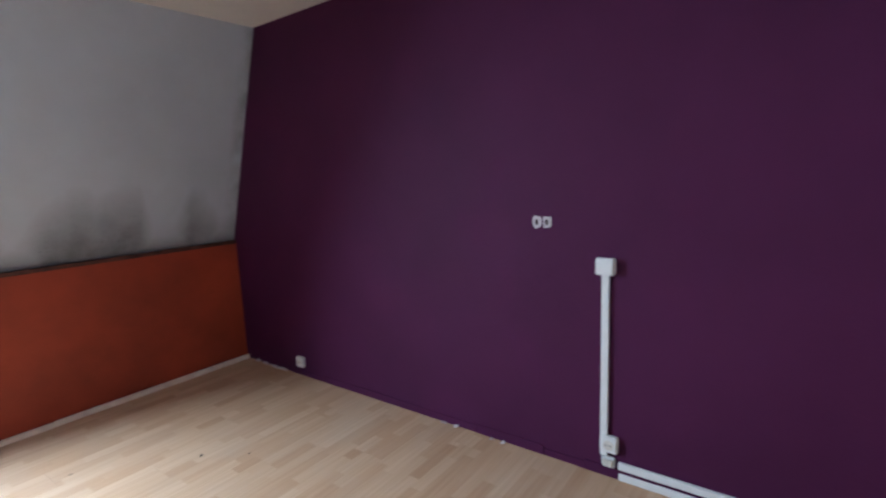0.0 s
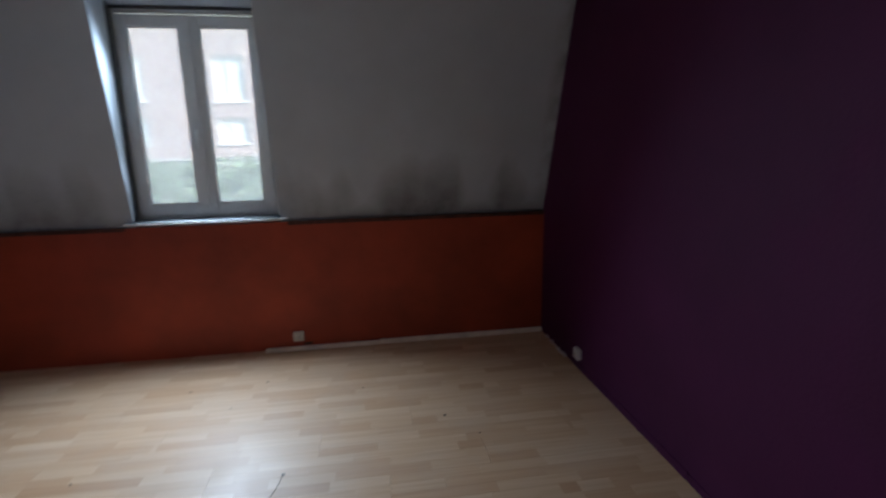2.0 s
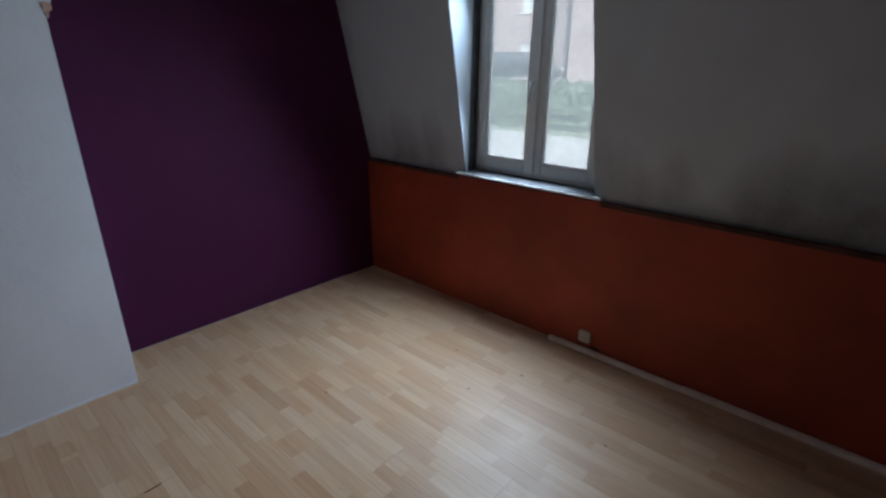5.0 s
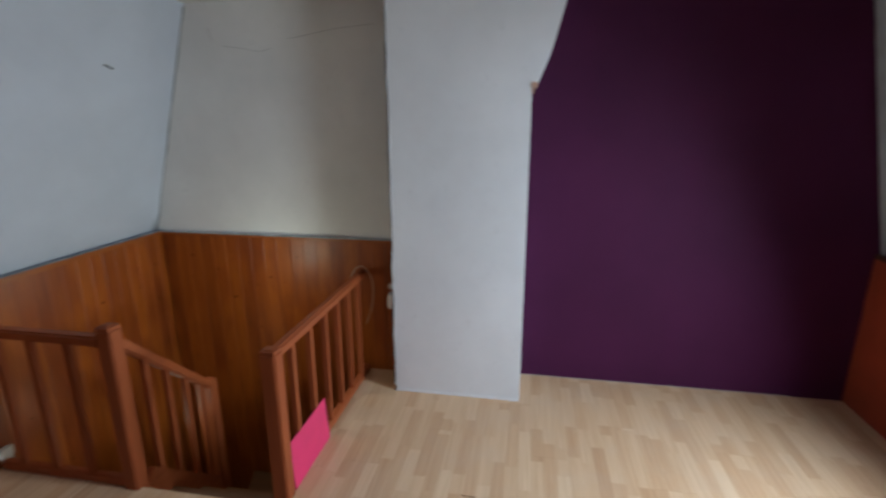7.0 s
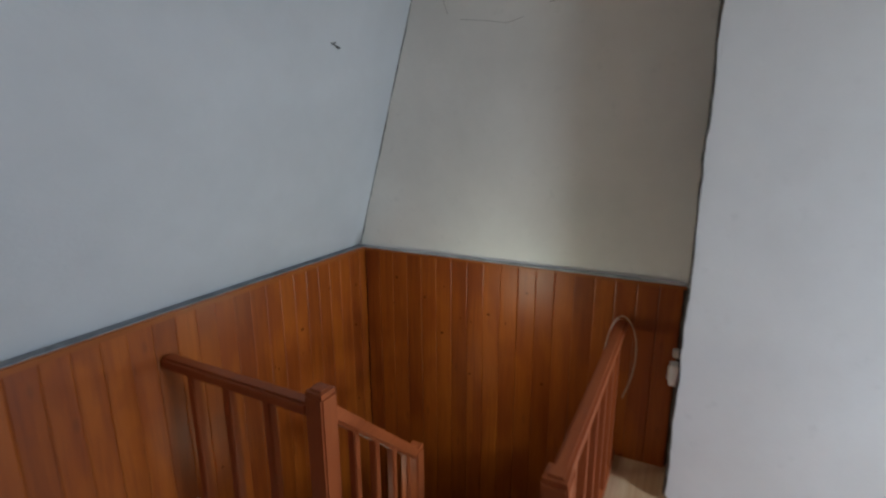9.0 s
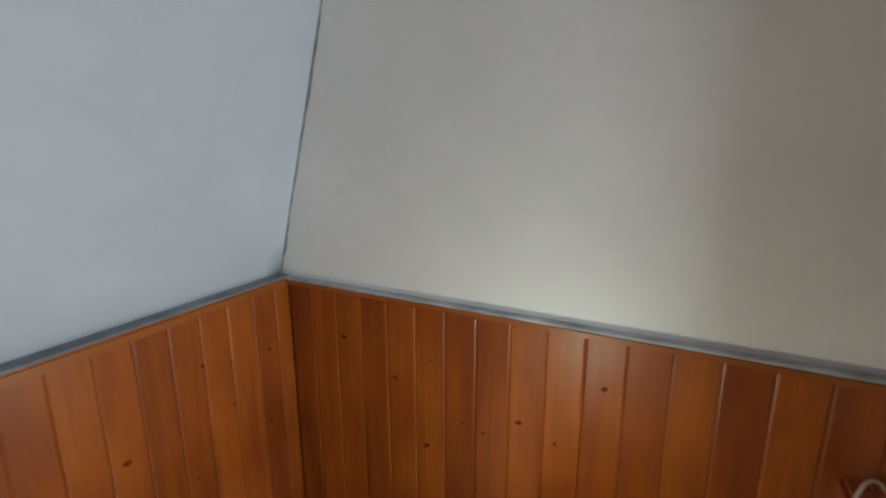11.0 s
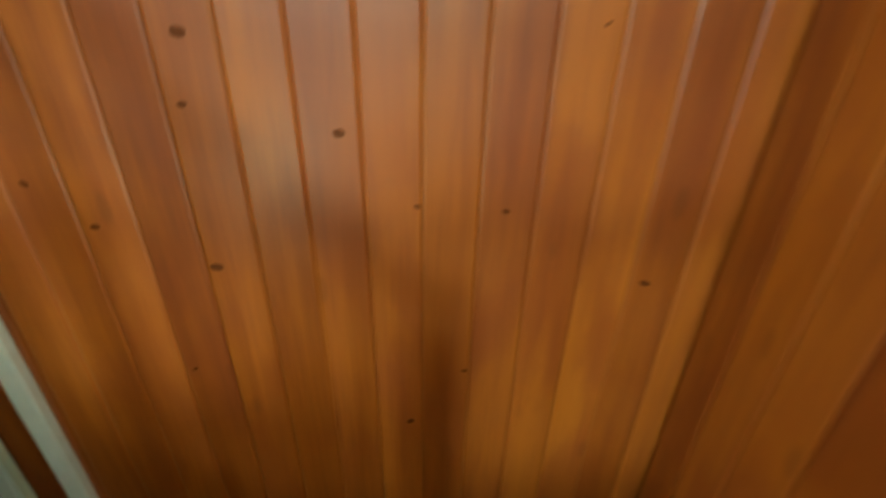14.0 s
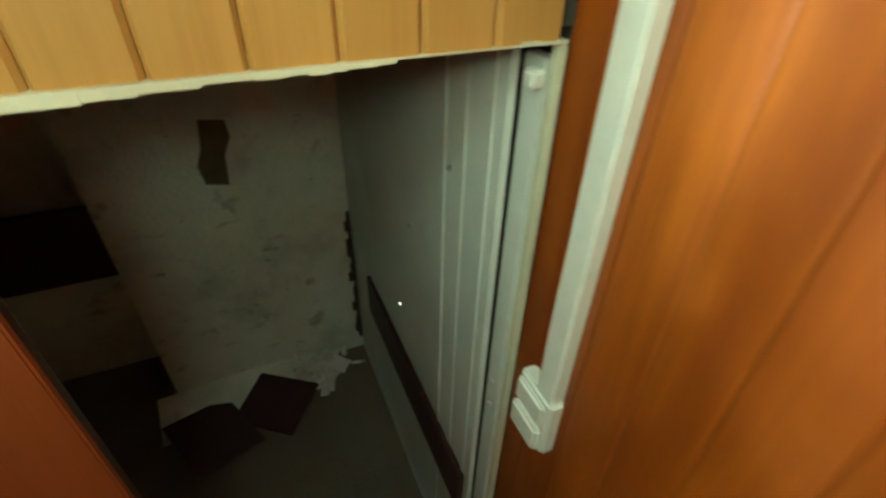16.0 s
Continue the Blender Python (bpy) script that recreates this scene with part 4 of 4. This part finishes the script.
def house(x0, x1, y, top, mat, label, columns, rows):
    """A street front with deep window openings, sills and a pitched roof."""
    h = thing("house", ((x0 + x1) / 2, y, UP), label, "house", "houses across the yard")
    cell = (x1 - x0) / columns
    bm = bmesh.new()
    zs = [UP] + [v for r in rows for v in r] + [top]
    for i in range(columns):
        a = x0 + cell * i
        wl, wr = a + cell * 0.34, a + cell * 0.66
        bx(bm, (a, y, UP), (wl, y + 0.4, top))
        bx(bm, (wr, y, UP), (a + cell, y + 0.4, top))
        for lo, hi in zip(zs[::2], zs[1::2]):
            bx(bm, (wl, y, lo), (wr, y + 0.4, hi))
    bx(bm, (x0, y + 0.4, UP), (x1, y + 8, top))
    part("wall", bm, mat, h)
    bm = bmesh.new()
    prism(bm, [(y - 0.4, top), (y + 4, top + 3.2), (y + 8.4, top)], 0, x0 - 0.3, x1 + 0.3)
    part("roof", bm, ROOF, h)
    for i in range(columns):
        a = x0 + cell * i
        wl, wr = a + cell * 0.34, a + cell * 0.66
        for lo, hi in rows:
            bm = bmesh.new()
            for u in (wl, wr - 0.1, (wl + wr) / 2 - 0.05):
                bx(bm, (u, y + 0.10, lo), (u + 0.1, y + 0.2, hi))
            bx(bm, (wl + 0.1, y + 0.105, lo), (wr - 0.1, y + 0.195, lo + 0.12))
            bx(bm, (wl + 0.1, y + 0.105, hi - 0.12), (wr - 0.1, y + 0.195, hi))
            w = part("window", bm, OUT_WHITE, h)
            bm = bmesh.new()
            bx(bm, (wl + 0.05, y + 0.22, lo + 0.05), (wr - 0.05, y + 0.25, hi - 0.05))
            part("pane", bm, OUT_WHITE if (i + int(lo)) % 3 == 0 else PALE_PANE, w)
            bm = bmesh.new()
            bx(bm, (wl - 0.1, y - 0.08, lo - 0.12), (wr + 0.1, y + 0.1, lo), 0.02)
            part("sill", bm, OUT_WHITE, w)
    return h


house(-42, -11.1, 23.2, 9.5, BRICK, "pinkish brick house front with white windows", 7, [(1.7, 3.0), (4.6, 6.7)])
house(-10.45, 7.55, 22.4, 9.0, BRICK, "red-brown brick house with tall white windows", 4, [(1.7, 2.9), (3.7, 5.8)])
house(8.0, 26, 23.0, 8.5, RENDERED, "pale rendered house front across the lane", 4, [(1.7, 3.0), (4.4, 6.5)])

bm = bmesh.new()
r9 = random.Random(44)
for i in range(5200):
    x = r9.uniform(-22, -5) if i % 4 else r9.uniform(-5, 6)
    y = 15.5 + r9.random() * 1.6
    top = 1.9 + 0.5 * noise.noise(Vector((x * 0.5, 0, 0))) + 0.25 * noise.noise(Vector((x * 2.1, y, 5)))
    z = -0.95 + (y - 15.5) * 0.75 + top * 0.5 * r9.random() ** 0.6
    s = r9.uniform(0.07, 0.17)
    m = Matrix.Translation((x, y, z)) @ Euler((r9.random() * 3, r9.random() * 3, r9.random() * 6)).to_matrix().to_4x4()
    q = [bm.verts.new(m @ Vector(v)) for v in ((-s, -s * 0.5, 0), (s * 0.6, -s * 0.6, 0.02), (s, s * 0.4, 0), (-s * 0.5, s * 0.6, 0.02))]
    bm.faces.new(q)
tagged(part("hedge", bm, LEAF), "ragged dark green shrubs on the bank", "hedge", kind="stuff")


def car(at, turn, mat, label):
    """A parked hatchback: body, cabin glass, wheels with rims, lamps."""
    c = thing("car", at, label, "car", "parked cars")
    m = Matrix.Translation(at) @ Euler((0, 0, radians(turn))).to_matrix().to_4x4()

    def put(name, bm, mt, parent=c, label=""):
        bmesh.ops.transform(bm, matrix=m, verts=bm.verts)
        return part(name, bm, mt, parent, label)

    bm = bmesh.new()
    prism(bm, [(-2.05, 0.3), (2.0, 0.3), (2.1, 0.55), (2.02, 0.78), (1.0, 0.92), (-1.75, 0.98), (-2.1, 0.8)], 1, -0.85, 0.85)
    bmesh.ops.bevel(bm, geom=list(bm.edges), offset=0.05, segments=2, affect="EDGES")
    put("body", bm, mat)
    bm = bmesh.new()
    prism(bm, [(-1.95, 0.95), (1.05, 0.9), (0.35, 1.4), (-1.55, 1.42)], 1, -0.74, 0.74)
    bmesh.ops.bevel(bm, geom=list(bm.edges), offset=0.06, segments=2, affect="EDGES")
    put("windows", bm, DARK_PANE)
    bm = bmesh.new()
    bx(bm, (-1.5, -0.7, 1.395), (0.32, 0.7, 1.455), 0.02)
    put("roof", bm, mat)
    for x in (-1.3, 1.3):
        for y in (-0.82, 0.82):
            bm = bmesh.new()
            rod(bm, (x, y - 0.1, 0.32), (x, y + 0.1, 0.32), 0.32, None, 20)
            w = put("wheel", bm, SOCKET_DARK)
            bm = bmesh.new()
            rod(bm, (x, y - 0.11, 0.32), (x, y + 0.11, 0.32), 0.2, None, 16)
            put("rim", bm, SCREW, w)
    for y in (-0.6, 0.6):
        bm = bmesh.new()
        bx(bm, (1.98, y - 0.16, 0.62), (2.09, y + 0.16, 0.75), 0.02)
        put("headlight", bm, OUT_WHITE)
    return c


car((-11.6, 19.6, UP + 0.006), 3, CAR_BLACK, "black hatchback parked on the lane")
car((-17.2, 19.7, UP + 0.006), 181, CAR_WHITE, "white hatchback parked on the lane")

# ---------------------------------------------------------------- cracks and marks on the white walls
bm = bmesh.new()
for pts in ([(-3.95, 2.17), (-3.80, 2.15), (-3.70, 2.13), (-3.62, 2.15)], [(-3.5, 2.2), (-3.2, 2.25), (-2.95, 2.27)], [(-4.05, 2.28), (-4.02, 2.2)]):
    for (ya, za), (yb, zb) in zip(pts, pts[1:]):
        l = math.hypot(yb - ya, zb - za)
        m = Matrix.Translation((RECX, (ya + yb) / 2, (za + zb) / 2)) @ Euler((math.atan2(zb - za, yb - ya), 0, 0)).to_matrix().to_4x4()
        bx(bm, (-0.001, -l / 2, -0.0012), (0.0012, l / 2, 0.0012), 0.0, m)
structure("wall_crack", bm, plain("hairline_crack", (0.40, 0.37, 0.35), 0.9), "hairline cracks in the white wall", "crack")
bm = bmesh.new()
rows = []
for k in range(90):
    z = FOOT + 0.01 + k * (H - FOOT - 0.03) / 89
    y = -4.628 + 0.438 * (z - FOOT) / (H - FOOT)
    w = 0.007 + 0.007 * noise.noise(Vector((5.3, z * 6.0, 0.2))) + 0.005 * noise.noise(Vector((1.1, z * 26.0, 3.4)))
    rows.append((z, y - 0.004, y + max(0.001, w)))
ragged(bm, rows, RECX - 0.002, RECX + 0.0022)
structure("corner_crack_line", bm, plain("grimy_joint", (0.24, 0.235, 0.225), 0.9, 0, 0.4, 20), "grimy ragged joint between the slope and the wall", "crack")
bm = bmesh.new()
rod(bm, (0.610, -4.330, 2.003), (0.592, -4.306, 1.990), 0.007, 0.004, 8)
rod(bm, (0.645, -4.316, 2.010), (0.612, -4.318, 2.000), 0.002, 0.005, 6)
rod(bm, (0.640, -4.318, 2.002), (0.612, -4.314, 2.012), 0.004, 0.003, 6)
tagged(part("wall_hook", bm, DARK_GREY), "small dark broken hook in the sloping wall", "hook")

# ---------------------------------------------------------------- pieces: pine boards
pan_s = bmesh.new()
bx(pan_s, (RECX, BACK - 0.001, DEEP), (DOOR_X, BACK + 0.002, FOOT - 0.02))
panel_south = structure("wainscot_south", pan_s, SUBFLOOR, "varnished knotty pine boarding behind the stairs", "wainscot")
deep_board = board_mesh(FOOT - 0.016 - DEEP)
put_boards(panel_south, deep_board, 15, (1.436, BACK + 0.002, 0), (-BOARD, 0, 0), 180, DEEP)
room_board = board_mesh(FOOT - 0.016)
put_boards(panel_south, room_board, 27, (1.436 + BOARD * 27, BACK + 0.002, 0), (-BOARD, 0, 0), 180, 0.0)
last_board = board_mesh(-DEEP - 0.03, 0.066)
put_boards(panel_south, last_board, 1, (1.436 + 0.066, BACK + 0.002, 0), (0, 0, 0), 180, DEEP)
pan_w = bmesh.new()
bx(pan_w, (RECX - 0.001, BACK, DEEP), (RECX + 0.002, CH0, FOOT - 0.02))
panel_west = structure("wainscot_west", pan_w, SUBFLOOR, "varnished knotty pine boarding at the stair head", "wainscot")
west_board = board_mesh(FOOT - 0.016 - DEEP, 0.0975)
put_boards(panel_west, west_board, 18, (RECX + 0.002, -4.5765, 0), (0, 0.0975, 0), 90, DEEP)
door_board = board_mesh(-0.064 - DOOR_Z - 0.003, 0.0855, 0.012, 0.006, 0.0052, PANEL_PALE)
for i in range(8):
    ob = new("board", door_board)
    ob.matrix_basis = Matrix.Translation((DOOR_X + 0.012, -4.575 + 0.0855 * (i + 1), DOOR_Z + 0.003)) @ Euler((0, 0, radians(-90))).to_matrix().to_4x4()
    ob.parent = wall_door
bm = bmesh.new()
bx(bm, (RECX + 0.014, BACK + 0.008, FOOT - 0.030), (W, BACK + 0.026, FOOT - 0.002), 0.005)
structure("trim_south", bm, CAP_WOOD_X, "reddish pine cap on the boarding", "trim")
bm = bmesh.new()
bx(bm, (RECX + 0.008, BACK + 0.026, FOOT - 0.024), (RECX + 0.029, CH0 - 0.012, FOOT - 0.004), 0.004)
structure("trim_west", bm, CAP_WOOD_Y, "reddish pine cap on the boarding", "trim")
bm = bmesh.new()
bx(bm, (RECX, -4.66, FOOT - 0.004), (W, BACK + 0.02, FOOT + 0.003), 0.001)
structure("ledge_south", bm, GREY_LEDGE, "dusty blue-grey ledge on the boarding", "ledge")
bm = bmesh.new()
bx(bm, (RECX - 0.002, BACK + 0.02, FOOT - 0.006), (RECX + 0.028, CH0 - 0.01, FOOT + 0.002), 0.001)
structure("ledge_west", bm, plain("pale_ledge_paint", (0.36, 0.36, 0.37), 0.6, 0, 0.35, 12), "dusty grey ledge on the boarding", "ledge")

# knots: places on the boarding
KNOTS_SOUTH = [(0.196, 0.729, 9), (0.213, 0.478, 11), (0.667, 0.616, 12), (0.435, 0.776, 8), (0.288, 0.23, 8), (0.219, -0.019, 10), (0.621, 0.127, 6), (0.478, 0.12, 7),
               (0.961, 0.011, 13), (0.936, 0.379, 13), (0.736, 0.245, 10), (0.953, 0.284, 8), (1.138, 0.087, 9), (0.638, -0.371, 9), (0.53, -0.227, 7), (1.05, -0.22, 6), (0.27, 0.205, 5), (1.22, 0.16, 8),
               (0.342, 0.746, 5), (0.294, 0.514, 6), (0.49, 0.447, 5), (0.364, 0.399, 5), (0.674, 0.481, 5), (0.848, 0.471, 6), (0.869, 0.491, 5), (0.347, 0.611, 6)]
KNOTS_WEST = [(-4.162, 0.685, 10), (-3.765, 0.645, 11), (-4.053, 0.483, 12), (-3.658, 0.612, 12), (-4.354, 0.781, 12), (-3.55, 0.80, 9), (-4.25, 0.55, 5), (-3.45, 0.3, 9),
              (-4.234, 0.757, 5), (-4.382, 0.616, 5), (-4.234, 0.648, 5), (-3.933, 0.595, 6), (-3.907, 0.489, 6), (-3.905, 0.352, 7), (-3.904, 0.322, 5), (-3.875, 0.262, 9), (-3.869, 0.582, 7), (-4.202, 0.795, 5), (-4.039, 0.768, 6)]
for spots, west in ((KNOTS_SOUTH, False), (KNOTS_WEST, True)):
    for p, z, s in spots:
        bm = bmesh.new()
        s *= 0.0009
        bmesh.ops.create_circle(bm, cap_ends=True, segments=10, radius=1.0)
        tilt = rng.uniform(-0.5, 0.5)
        for v in bm.verts:
            u, w = v.co.x * s * rng.uniform(0.9, 1.15), v.co.y * s * rng.uniform(0.55, 0.75)
            u, w = u * math.cos(tilt) - w * math.sin(tilt), u * math.sin(tilt) + w * math.cos(tilt)
            v.co = Vector((RECX + 0.0148, p + u, z + w)) if west else Vector((p + u, BACK + 0.0148, z + w))
        ext = bmesh.ops.extrude_face_region(bm, geom=list(bm.faces))
        for v in ext["geom"]:
            if isinstance(v, bmesh.types.BMVert):
                v.co += Vector((-0.003, 0, 0)) if west else Vector((0, -0.003, 0))
        bmesh.ops.recalc_face_normals(bm, faces=list(bm.faces))
        part("knot", bm, KNOT, panel_west if west else panel_south)

# ---------------------------------------------------------------- pieces: laminate planks of three strips
PL, PW = 1.286, 0.193
r10 = random.Random(77)


def plank(x0, x1, y1):
    bm = bmesh.new()
    for row in range(3):
        ya = y1 - PW + 0.0004 + row * PW / 3
        yb = ya + PW / 3 - 0.0004
        x = x0 + 0.0005 - r10.uniform(0.0, 0.3)
        while x < x1 - 0.001:
            l = r10.uniform(0.26, 0.52)
            a, b = max(x, x0 + 0.0005), min(x + l - 0.0004, x1 - 0.0005)
            if b - a > 0.01:
                t = [bm.verts.new((a, ya, 0)), bm.verts.new((b, ya, 0)), bm.verts.new((b, yb, 0)), bm.verts.new((a, yb, 0))]
                d = [bm.verts.new((v.co.x, v.co.y, -0.008)) for v in t]
                bm.faces.new(t)
                for i in range(4):
                    bm.faces.new((t[i], d[i], d[(i + 1) % 4], t[(i + 1) % 4]))
            x += l
    part("plank", bm, FLOOR, floor)


for row in range(24):
    y1 = -PW * row
    left = 0.002 if row < 16 else EDGE_X
    x = -PL * ((row * 0.37) % 1.0)
    while x < W:
        a, b = max(x, left), min(x + PL, W - 0.002)
        if b - a > 0.03:
            plank(a, b, y1)
        x += PL
